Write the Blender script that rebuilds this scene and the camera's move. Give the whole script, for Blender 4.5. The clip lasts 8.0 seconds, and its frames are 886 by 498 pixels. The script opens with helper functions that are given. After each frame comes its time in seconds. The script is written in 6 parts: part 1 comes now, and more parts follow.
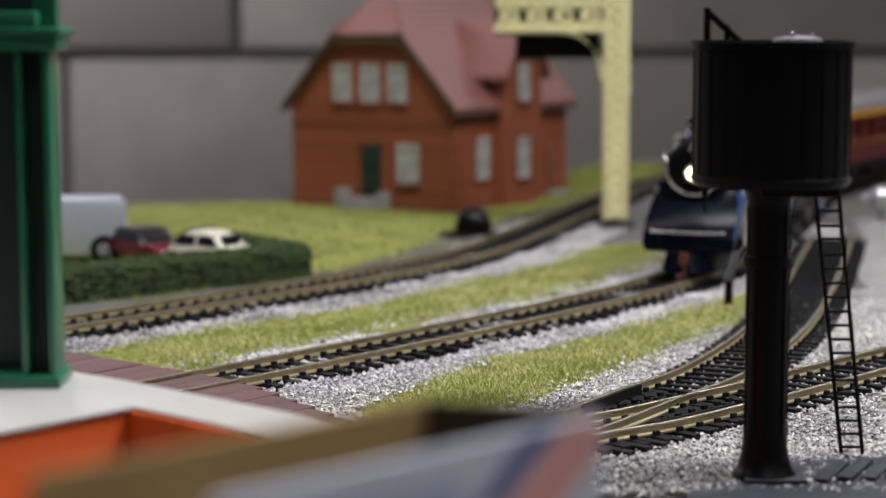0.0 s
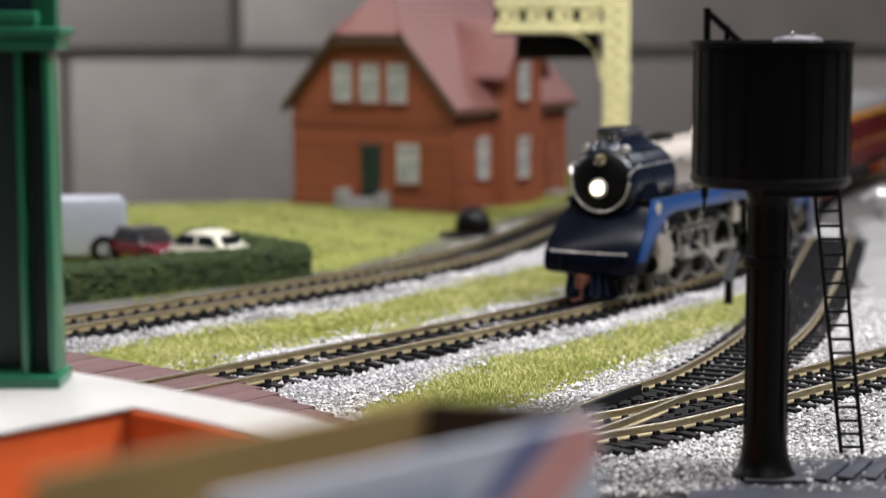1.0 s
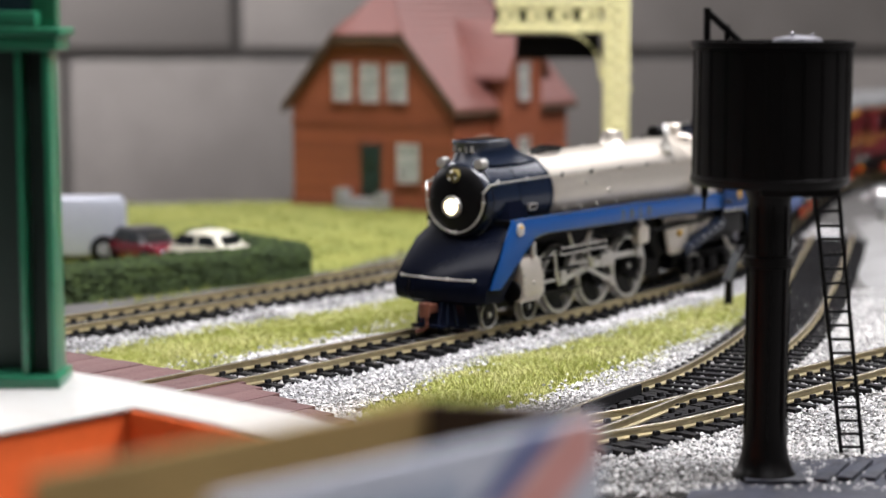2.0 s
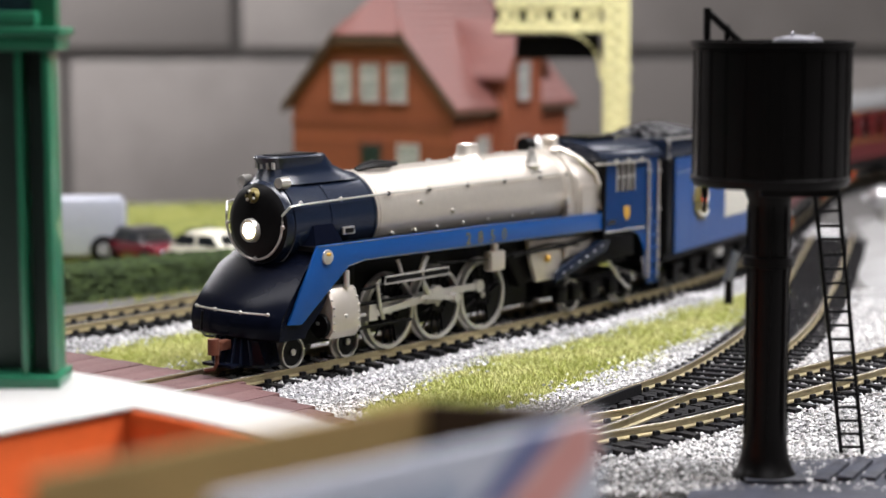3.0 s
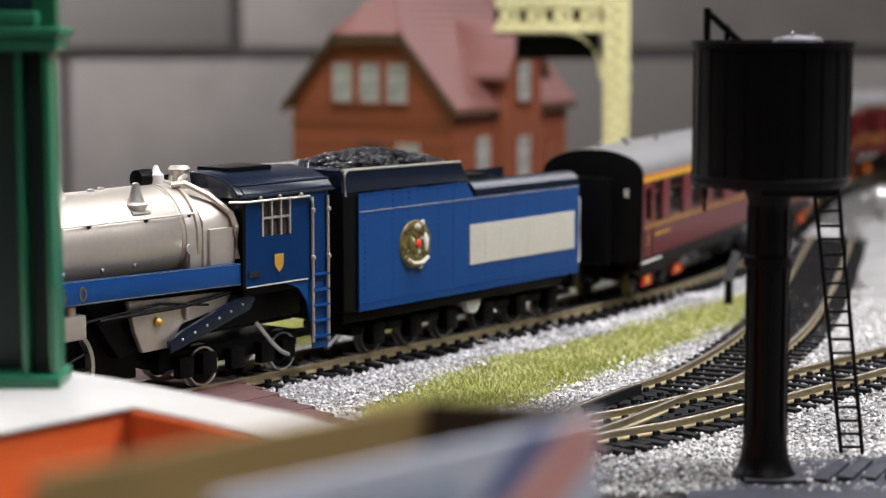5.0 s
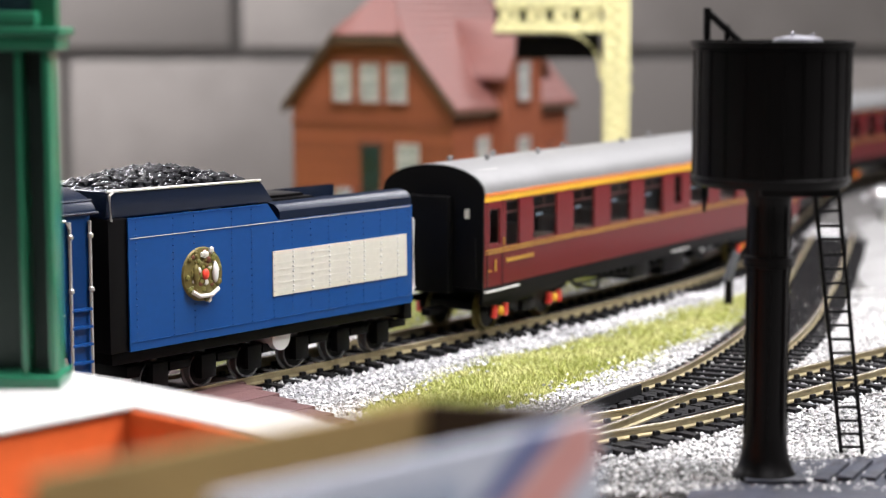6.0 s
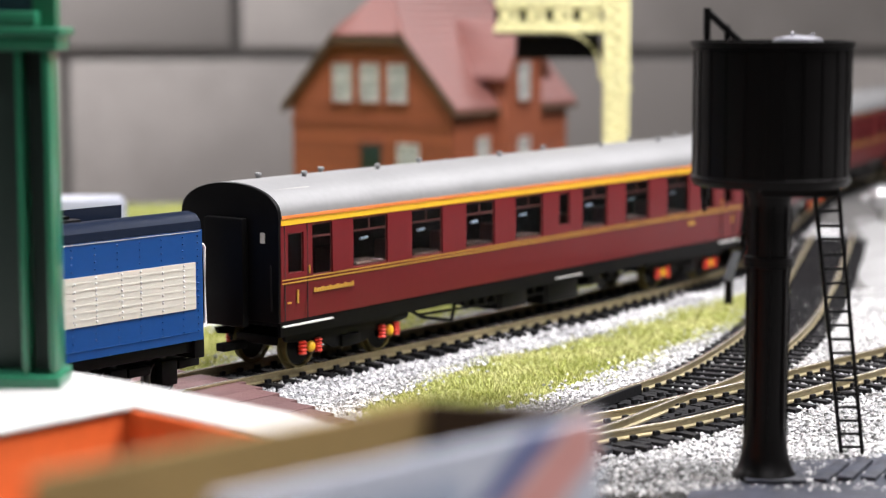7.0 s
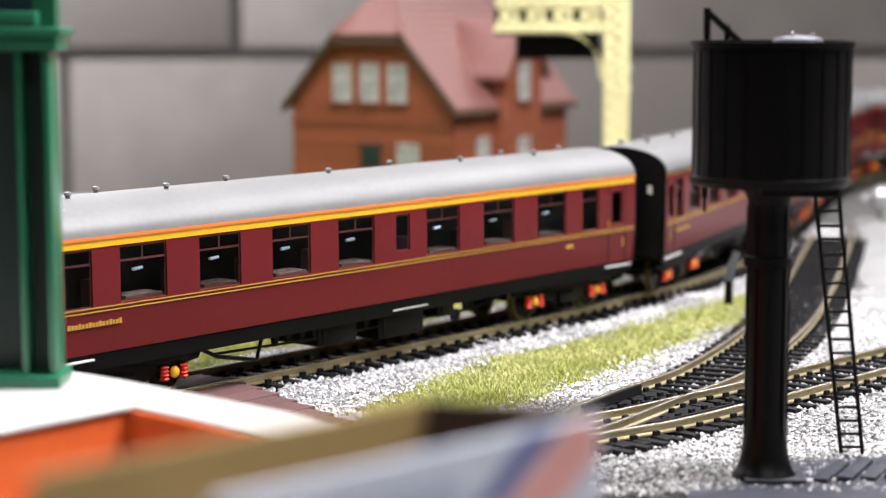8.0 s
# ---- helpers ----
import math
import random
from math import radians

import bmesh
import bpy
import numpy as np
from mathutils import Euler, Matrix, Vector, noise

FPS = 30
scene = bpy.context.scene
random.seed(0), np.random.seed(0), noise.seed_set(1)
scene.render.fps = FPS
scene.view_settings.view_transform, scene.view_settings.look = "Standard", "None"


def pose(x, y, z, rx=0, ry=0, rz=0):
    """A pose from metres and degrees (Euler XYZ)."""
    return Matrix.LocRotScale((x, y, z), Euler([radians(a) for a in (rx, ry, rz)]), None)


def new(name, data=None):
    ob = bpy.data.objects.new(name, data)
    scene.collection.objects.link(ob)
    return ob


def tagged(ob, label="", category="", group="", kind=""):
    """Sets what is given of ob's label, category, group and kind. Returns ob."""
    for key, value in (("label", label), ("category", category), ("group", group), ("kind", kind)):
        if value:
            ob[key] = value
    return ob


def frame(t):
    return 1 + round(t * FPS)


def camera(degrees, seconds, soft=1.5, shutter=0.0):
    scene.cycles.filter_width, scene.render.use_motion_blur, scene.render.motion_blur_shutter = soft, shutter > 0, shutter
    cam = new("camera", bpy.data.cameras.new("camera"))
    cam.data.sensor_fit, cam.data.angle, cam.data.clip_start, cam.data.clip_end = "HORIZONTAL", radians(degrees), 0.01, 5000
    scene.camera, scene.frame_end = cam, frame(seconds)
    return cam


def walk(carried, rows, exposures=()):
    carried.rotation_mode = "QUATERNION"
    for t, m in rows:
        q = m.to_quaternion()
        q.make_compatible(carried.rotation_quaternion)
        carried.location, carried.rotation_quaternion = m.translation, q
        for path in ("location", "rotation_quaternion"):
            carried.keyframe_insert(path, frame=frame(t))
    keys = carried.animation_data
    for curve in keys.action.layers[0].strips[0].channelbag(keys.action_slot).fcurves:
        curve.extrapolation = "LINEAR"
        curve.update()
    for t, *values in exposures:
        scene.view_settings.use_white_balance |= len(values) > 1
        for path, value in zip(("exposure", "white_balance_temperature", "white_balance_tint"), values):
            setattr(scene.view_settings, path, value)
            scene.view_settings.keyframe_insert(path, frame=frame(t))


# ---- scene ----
# A model railway on a table in a block-walled room. Lengths in the code are millimetres; MM turns them into metres.
MM = 0.001
LENS = 26.22
cam = camera(LENS, 8.0, soft=1.1)
cam.data.dof.use_dof = True
cam.data.dof.focus_distance = 0.475
cam.data.dof.aperture_fstop = 15.0
EYE = pose(0, 0, 93.9 * MM, 90 - 6.908, 0.075, 0)
walk(cam, [(0.0, EYE), (8.0, EYE)], exposures=[(0.0, -0.52), (0.5, -0.45), (1.0, -0.04), (1.5, 0.1), (3.0, 0.29), (3.5, 0.3), (4.0, -0.02), (4.5, -0.25), (6.0, 0.58), (6.5, 0.56), (8.0, 0.58)])

# ---- light: ceiling fittings of the room, all out of view ----
world = bpy.data.worlds.new("room_air")
world.use_nodes = True
world.node_tree.nodes["Background"].inputs[0].default_value = (0.85, 0.9, 1.0, 1)
world.node_tree.nodes["Background"].inputs[1].default_value = 0.05
scene.world = world
# Third is put in for the roof sheen, fifth for the wall's left.
LIGHTS = ((480, 400, 900), (-700, 480, 1000), (950, 1800, 1100), (250, -800, 1150), (-1020, 1880, 900))
POWER = (31, 6, 7, 5, 29)
# Tilt keeps the first and third lamps off the far wall.
TILT = (-14, 0, -40, 0, 0)
for (lx, ly, lz), power, tilt in zip(LIGHTS, POWER, TILT):
    lamp = bpy.data.lights.new("ceiling_tube", "AREA")
    lamp.shape, lamp.size, lamp.size_y, lamp.energy = "RECTANGLE", 1.2, 0.25, power
    lamp.color = (0.985, 0.96, 0.99)
    ob = new("ceiling_tube", lamp)
    ob.matrix_world = pose(lx * MM, ly * MM, lz * MM, tilt)


# ---- materials ----
def mat(name, col, rough=0.5, metal=0.0, var=0.12, fine=900.0, coarse=60.0, bump=0.15, second=None, coat=0.0, spec=0.5, island=False, each=False):
    """A surface: base colour varied at two scales, with fine relief."""
    m = bpy.data.materials.new(name)
    m.use_nodes = True
    n, l = m.node_tree.nodes, m.node_tree.links
    b = n["Principled BSDF"]
    b.inputs["Roughness"].default_value, b.inputs["Metallic"].default_value = rough, metal
    b.inputs["Coat Weight"].default_value = coat
    b.inputs["Specular IOR Level"].default_value = spec
    tc = n.new("ShaderNodeTexCoord")
    n1, n2 = n.new("ShaderNodeTexNoise"), n.new("ShaderNodeTexNoise")
    n1.inputs["Scale"].default_value, n1.inputs["Detail"].default_value = fine, 3
    n2.inputs["Scale"].default_value, n2.inputs["Detail"].default_value = coarse, 4
    l.new(tc.outputs["Object"], n1.inputs["Vector"]), l.new(tc.outputs["Object"], n2.inputs["Vector"])
    mix = n.new("ShaderNodeMix")
    mix.data_type = "RGBA"
    c2 = second if second else tuple(min(1, c * (1 - 2.2 * var)) for c in col)
    mix.inputs[6].default_value, mix.inputs[7].default_value = (*col, 1), (*c2, 1)
    add = n.new("ShaderNodeMath")
    add.operation = "ADD"
    s1, s2 = n.new("ShaderNodeMath"), n.new("ShaderNodeMath")
    s1.operation = s2.operation = "MULTIPLY_ADD"
    s1.inputs[1].default_value, s1.inputs[2].default_value = 1.2, -0.35
    s2.inputs[1].default_value, s2.inputs[2].default_value = 1.6, -0.55
    l.new(n1.outputs[0], s1.inputs[0]), l.new(n2.outputs[0], s2.inputs[0])
    l.new(s1.outputs[0], add.inputs[0]), l.new(s2.outputs[0], add.inputs[1])
    fac = add.outputs[0]
    if island or each:
        g = n.new("ShaderNodeNewGeometry" if island else "ShaderNodeObjectInfo")
        r = n.new("ShaderNodeMath")
        r.operation = "MULTIPLY_ADD"
        r.inputs[1].default_value, r.inputs[2].default_value = 1.0, -0.3
        l.new(g.outputs["Random Per Island" if island else "Random"], r.inputs[0])
        a2 = n.new("ShaderNodeMath")
        a2.operation = "ADD"
        l.new(r.outputs[0], a2.inputs[0]), l.new(fac, a2.inputs[1])
        fac = a2.outputs[0]
    cl = n.new("ShaderNodeClamp")
    l.new(fac, cl.inputs[0]), l.new(cl.outputs[0], mix.inputs[0])
    l.new(mix.outputs[2], b.inputs["Base Color"])
    if bump:
        bp = n.new("ShaderNodeBump")
        bp.inputs["Strength"].default_value, bp.inputs["Distance"].default_value = bump, 0.0004
        l.new(n1.outputs[0], bp.inputs["Height"]), l.new(bp.outputs[0], b.inputs["Normal"])
    return m


def glow(name, col, power):
    m = bpy.data.materials.new(name)
    m.use_nodes = True
    b = m.node_tree.nodes["Principled BSDF"]
    b.inputs["Base Color"].default_value = (*col, 1)
    b.inputs["Emission Color"].default_value, b.inputs["Emission Strength"].default_value = (*col, 1), power
    return m


def glass(name, col, rough=0.03):
    m = bpy.data.materials.new(name)
    m.use_nodes = True
    b = m.node_tree.nodes["Principled BSDF"]
    b.inputs["Base Color"].default_value, b.inputs["Roughness"].default_value = (*col, 1), rough
    b.inputs["Transmission Weight"].default_value, b.inputs["IOR"].default_value = 1.0, 1.05
    return m


M_BLOCK = mat("concrete_block", (0.41, 0.375, 0.35), 0.9, 0, 0.17, 420, 11, 0.5, each=True)
M_MORTAR = mat("mortar", (0.23, 0.215, 0.205), 0.95, 0, 0.1, 500, 12, 0.4)
M_PLASTER = mat("room_plaster", (0.16, 0.155, 0.15), 0.9, 0, 0.05, 300, 4, 0.2)
M_FLOOR = mat("floor_concrete", (0.2, 0.19, 0.18), 0.8, 0, 0.12, 200, 5, 0.2)
# Bed kept dark: shade between the stones is in its colour.
M_EARTH = mat("ballast_bed_gap_shade", (0.13, 0.125, 0.12), 0.95, 0, 0.2, 900, 60, 0.8)
M_STONE = mat("ballast_stone", (0.84, 0.835, 0.83), 0.85, 0, 0.2, 1500, 40, 0.3, second=(0.27, 0.27, 0.275), island=True)
M_GREYSTONE = mat("mixed_grey_stone", (0.72, 0.71, 0.69), 0.85, 0, 0.2, 1500, 25, 0.3, second=(0.24, 0.24, 0.24), island=True)
M_LAWN = mat("lawn_mat", (0.27, 0.275, 0.055), 0.95, 0, 0.2, 700, 40, 0.6, second=(0.15, 0.17, 0.028))
M_BLADE = mat("grass_fibre", (0.68, 0.66, 0.33), 0.8, 0, 0.2, 260, 45, 0, second=(0.29, 0.32, 0.06), island=True)
M_LAWNBLADE = mat("lawn_fibre", (0.31, 0.31, 0.075), 0.8, 0, 0.2, 260, 25, 0, second=(0.14, 0.17, 0.026), island=True)
M_RAIL = mat("nickel_rail", (0.5, 0.42, 0.25), 0.38, 0.65, 0.18, 700, 90, 0.1)
M_RAILTOP = mat("worn_rail_head", (0.8, 0.75, 0.64), 0.25, 0.85, 0.1, 900, 70, 0.05)
M_SLEEPER = mat("sleeper_plastic", (0.009, 0.0088, 0.01), 0.6, 0, 0.2, 900, 80, 0.2, each=True, spec=0.2)
M_BOARD = mat("crossing_board", (0.105, 0.047, 0.045), 0.7, 0, 0.12, 1600, 120, 0.9, each=True)
M_BRICK = mat("moulded_brick", (0.29, 0.08, 0.033), 0.62, 0, 0.12, 420, 30, 0.35, each=True)
M_BRICKJ = mat("brick_joint", (0.2, 0.06, 0.03), 0.8, 0, 0.1, 500, 40, 0.2)
M_ROOF = mat("pink_red_tiles", (0.25, 0.1, 0.085), 0.42, 0, 0.1, 500, 40, 0.2, each=True, spec=1.0)
M_DECK = mat("stained_white_deck", (0.39, 0.395, 0.39), 0.45, 0, 0.05, 300, 14, 0.05, second=(0.34, 0.325, 0.295))
M_WHITE = mat("white_plastic", (0.66, 0.655, 0.63), 0.4, 0, 0.04, 600, 30, 0.05)
M_CREAM = mat("cream_plastic", (0.76, 0.71, 0.37), 0.45, 0, 0.06, 500, 40, 0.08)
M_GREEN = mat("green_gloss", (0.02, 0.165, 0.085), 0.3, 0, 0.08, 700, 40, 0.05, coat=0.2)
# Door paint; on the pillar it carries the recess shade.
M_DARKGREEN = mat("dark_green_door_recess_shade", (0.01, 0.027, 0.021), 0.45, 0, 0.1, 500, 40, 0.05)
M_BLACK = mat("black_plastic", (0.004, 0.0035, 0.0035), 0.34, 0, 0.15, 600, 60, 0.12, spec=0.15)
M_ORANGE = mat("orange_plastic", (0.85, 0.15, 0.035), 0.42, 0, 0.08, 500, 50, 0.06)
M_GREY = mat("grey_stone_plastic", (0.27, 0.27, 0.255), 0.6, 0, 0.1, 500, 60, 0.2)
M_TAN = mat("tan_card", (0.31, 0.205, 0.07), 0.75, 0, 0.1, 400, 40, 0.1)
# Brown trim; inside the carton it is the shaded card.
M_DKTAN = mat("brown_trim_and_shaded_card", (0.06, 0.032, 0.012), 0.8, 0, 0.1, 400, 40, 0.1)
M_HEDGE = mat("hedge_foam", (0.055, 0.085, 0.022), 0.95, 0, 0.2, 900, 120, 0.6, second=(0.02, 0.035, 0.01), island=True)
M_ASPHALT = mat("car_park_asphalt", (0.09, 0.088, 0.085), 0.9, 0, 0.15, 800, 50, 0.5)
M_ROCK = mat("white_plaster_rock", (0.3, 0.3, 0.295), 0.85, 0, 0.08, 300, 30, 0.6, second=(0.19, 0.188, 0.185))
M_SLATE = mat("blue_grey_base", (0.038, 0.042, 0.06), 0.5, 0, 0.2, 260, 90, 1.0, second=(0.012, 0.013, 0.018))


# ---- mesh helpers ----
def box(bm, x0, x1, y0, y1, z0, z1):
    v = [bm.verts.new((x, y, z)) for z in (z0, z1) for x, y in ((x0, y0), (x1, y0), (x1, y1), (x0, y1))]
    for f in ((3, 2, 1, 0), (4, 5, 6, 7), (0, 1, 5, 4), (1, 2, 6, 5), (2, 3, 7, 6), (3, 0, 4, 7)):
        bm.faces.new([v[i] for i in f])
    return bm


def ring_loft(bm, rings, closed=True, caps=True):
    """Joins rings of points into a skin."""
    vs = [[bm.verts.new(p) for p in r] for r in rings]
    for a, b in zip(vs, vs[1:]):
        n = len(a)
        for i in range(n if closed else n - 1):
            bm.faces.new((a[i], a[(i + 1) % n], b[(i + 1) % n], b[i]))
    if caps and closed:
        bm.faces.new(vs[0][::-1]), bm.faces.new(vs[-1])
    return bm


def rod(bm, p, q, r0, r1=None, seg=12, caps=True):
    """A round bar from p to q."""
    p, q = Vector(p), Vector(q)
    turn = (q - p).to_track_quat("Z", "Y")
    rings = []
    for c, r in ((p, r0), (q, r0 if r1 is None else r1)):
        rings.append([c + turn @ Vector((r * math.cos(a), r * math.sin(a), 0)) for a in (2 * math.pi * i / seg for i in range(seg))])
    return ring_loft(bm, rings, True, caps)


def tube(bm, pts, r, seg=6):
    """A bent round wire through the points."""
    pts = [Vector(p) for p in pts]
    rings = []
    for i, p in enumerate(pts):
        d = (pts[min(i + 1, len(pts) - 1)] - pts[max(i - 1, 0)]).normalized()
        t = d.to_track_quat("Z", "Y")
        rings.append([p + t @ Vector((r * math.cos(a), r * math.sin(a), 0)) for a in (2 * math.pi * k / seg for k in range(seg))])
    return ring_loft(bm, rings)


def lathe(bm, c, profile, seg=32, axis="X"):
    """Turns (along, radius) pairs about an axis through c."""
    rings = []
    for u, r in profile:
        ring = []
        for i in range(seg):
            a = 2 * math.pi * i / seg
            p = (u, r * math.cos(a), r * math.sin(a)) if axis == "X" else (r * math.cos(a), u, -r * math.sin(a)) if axis == "Y" else (-r * math.cos(a), r * math.sin(a), u)
            ring.append(Vector(c) + Vector(p))
        rings.append(ring)
    return ring_loft(bm, rings)


def prism(bm, outline, a0, a1, axis="Y"):
    """An outline pushed along an axis from a0 to a1."""
    def put(p, a):
        return (p[0], a, p[1]) if axis == "Y" else (a, p[0], p[1]) if axis == "X" else (p[0], p[1], a)
    return ring_loft(bm, [[put(p, a0) for p in outline], [put(p, a1) for p in outline]])


def ball(bm, c, r, sx=1, sy=1, sz=1, sub=2):
    made = bmesh.ops.create_icosphere(bm, subdivisions=sub, radius=r)["verts"]
    for v in made:
        v.co = Vector((v.co.x * sx + c[0], v.co.y * sy + c[1], v.co.z * sz + c[2]))
    return bm


def grid_frame(bm, xs, zs, hole, y, thick):
    """A flat frame with openings, of one thickness, in the x-z plane at y."""
    vs = {(i, k): bm.verts.new((x, y, z)) for i, x in enumerate(xs) for k, z in enumerate(zs)}
    fs = [bm.faces.new((vs[i, k], vs[i + 1, k], vs[i + 1, k + 1], vs[i, k + 1])) for i in range(len(xs) - 1) for k in range(len(zs) - 1) if not hole(i, k)]
    bmesh.ops.solidify(bm, geom=fs, thickness=thick)
    return bm


def B():
    return bmesh.new()


def mesh_of(name, bm, material, bevel=0.0, smooth=True):
    bmesh.ops.recalc_face_normals(bm, faces=bm.faces)
    if bevel:
        sharp = [e for e in bm.edges if len(e.link_faces) == 2 and e.calc_face_angle(0) > 0.6]
        bmesh.ops.bevel(bm, geom=sharp, offset=bevel, segments=2, profile=0.6, affect="EDGES", clamp_overlap=True)
    bmesh.ops.scale(bm, vec=(MM, MM, MM), verts=bm.verts)
    if smooth:
        for f in bm.faces:
            f.smooth = True
        for e in bm.edges:
            e.smooth = len(e.link_faces) == 2 and e.calc_face_angle(0) < 0.6
    me = bpy.data.meshes.new(name)
    bm.to_mesh(me)
    bm.free()
    me.materials.append(material)
    return me


def part(name, bm, material, parent=None, label="", bevel=0.0, at=None):
    ob = new(name, mesh_of(name, bm, material, bevel))
    ob.parent = parent
    if at is not None:
        ob.matrix_basis = at
    return tagged(ob, label)


def repeat(name, me, parent, at):
    """Another object on a shared mesh."""
    ob = new(name, me)
    ob.parent = parent
    ob.matrix_basis = at
    return ob


def thing(name, label, category, x=0, y=0, z=0, rz=0, group="", kind=""):
    ob = new(name)
    ob.empty_display_size = 0.005
    ob.matrix_basis = pose(x * MM, y * MM, z * MM, 0, 0, rz)
    return tagged(ob, label, category, group, kind)


def at(x, y, z, rx=0, ry=0, rz=0):
    return pose(x * MM, y * MM, z * MM, rx, ry, rz)


def skin(name, verts, faces, material, label="", kind="", category=""):
    me = bpy.data.meshes.new(name)
    me.from_pydata(verts, [], faces)
    me.materials.append(material)
    return tagged(new(name, me), label, category, "", kind)


# ---- the main line: a path by its heading ----
S = np.arange(-320.0, 1700.0, 1.0)
_c = np.clip(S, 18.4, 310) / 100
HEAD = 0.88335 - 0.016618 * _c + 0.0451035 * _c * _c
HEAD += 0.02 * np.sin(np.clip((S - 310) / 240, 0, 1) * math.pi / 2) - np.clip((S - 550) * 0.0018, 0, 0.95)
PX, PY = np.cumsum(np.cos(HEAD)), np.cumsum(np.sin(HEAD))
PX += -41.3 - PX[320]
PY += 521.84 - PY[320]


def on(s, off=0.0):
    """A point of the plan at s along the main line and off to its far side, and the heading there."""
    x, y, h = np.interp(s, S, PX), np.interp(s, S, PY), np.interp(s, S, HEAD)
    return x - np.sin(h) * off, y + np.cos(h) * off, h


def smooth_line(pts, step=2.0):
    """A smooth line through a few points of the plan."""
    p = np.array([pts[0]] + list(pts) + [pts[-1]], float)
    out = []
    for i in range(1, len(p) - 2):
        n = max(2, int(np.linalg.norm(p[i + 1] - p[i]) / step))
        for k in range(n):
            t = k / n
            out.append(0.5 * (2 * p[i] + (p[i + 1] - p[i - 1]) * t + (2 * p[i - 1] - 5 * p[i] + 4 * p[i + 1] - p[i + 2]) * t * t + (3 * p[i] - p[i - 1] - 3 * p[i + 1] + p[i + 2]) * t ** 3))
    out.append(p[-1])
    return np.array(out)


LINE_MAIN = np.stack(on(np.arange(-110, 1600, 2.0))[:2], 1)
LINE_FAR = np.stack(on(np.arange(-110, 800, 2.0), 103.0)[:2], 1)
LINE_CURVE = smooth_line([(-18, 388), (8, 412), (29.7, 437.9), (53.2, 474.9), (74, 508), (101, 574), (124, 650), (149, 745), (172, 835)])
LINE_SIDE = smooth_line([(-18, 388), (8, 412), (29.2, 432), (49.1, 447), (68.2, 466), (81.6, 479), (113.8, 513.8), (165, 568), (280, 690)])


# ---- the room ----
def wall(name, x0, x1, y0, y1, z0, z1, material):
    return tagged(part(name, box(B(), x0, x1, y0, y1, z0, z1), material), "", "wall", "", "structure")


floor = tagged(part("floor", box(B(), -2500, 2700, -2300, 2500, -960, -900), M_FLOOR), "grey concrete floor of the room", "floor", "", "structure")
ceiling = tagged(part("ceiling", box(B(), -2500, 2700, -2300, 2500, 1400, 1460), M_PLASTER), "plain white plastered ceiling", "ceiling", "", "structure")
wall_north = tagged(wall("wall_north", -2500, 2700, 2212, 2330, -900, 1400, M_MORTAR), "grey concrete block wall behind the layout", "wall", "", "structure")
tagged(wall("wall_south", -2500, 2700, -2300, -2200, -900, 1400, M_PLASTER), "plain plastered wall", "wall", "", "structure")
tagged(wall("wall_west", -2500, -2400, -2200, 2212, -900, 1400, M_PLASTER), "plain plastered wall", "wall", "", "structure")
tagged(wall("wall_east", 2600, 2700, -2200, 2212, -900, 1400, M_PLASTER), "plain plastered wall", "wall", "", "structure")
M_FITTING = mat("lamp_fitting", (0.75, 0.75, 0.74), 0.4, 0, 0.05, 200, 20, 0)
for (lx, ly, lz), tilt in zip(LIGHTS, TILT):
    fit_ = thing("ceiling_light", "unseen white fluorescent light fitting hung on rods, added for the light", "ceiling light", lx, ly, lz, group="ceiling lights")
    part("housing", box(B(), -620, 620, -140, 140, 12, 70), M_FITTING, fit_, bevel=8, at=pose(0, 0, 0, tilt))
    for x in (-400, 400):
        part("hanger", rod(B(), (x, 0, 60), (x, 0, 1400 - lz), 8), M_FITTING, fit_)

# concrete blocks of the far wall
BLOCK = mesh_of("block", box(B(), -193, 193, -14, 0, -93, 93), M_BLOCK, 4)
for row_ in range(-4, 7):
    for col_ in range(-6, 7):
        bx = -334.5 + col_ * 398 + (199 if row_ % 2 else 0) + 97.5
        bz = -47.0 + row_ * 200
        repeat("block", BLOCK, wall_north, at(bx, 2212 + random.uniform(-1, 1), bz))

# ---- the table and its scenery sheet ----
table = tagged(part("baseboard", prism(B(), [(-520, 120), (1350, 120), (1350, 1800), (240, 1800), (175, 1330), (110, 1330), (40, 1075), (-90, 1040), (-520, 985)], -60, -5, "Z"), M_EARTH), "layout baseboard covered in grit, stone-gap shade in its dark grey", "baseboard", "", "structure")
for tx, ty in ((-480, 160), (1310, 160), (-480, 950), (1310, 1760), (300, 1760)):
    part("table_leg", box(B(), tx - 25, tx + 25, ty - 25, ty + 25, -900, -60), M_DKTAN, table, bevel=2)


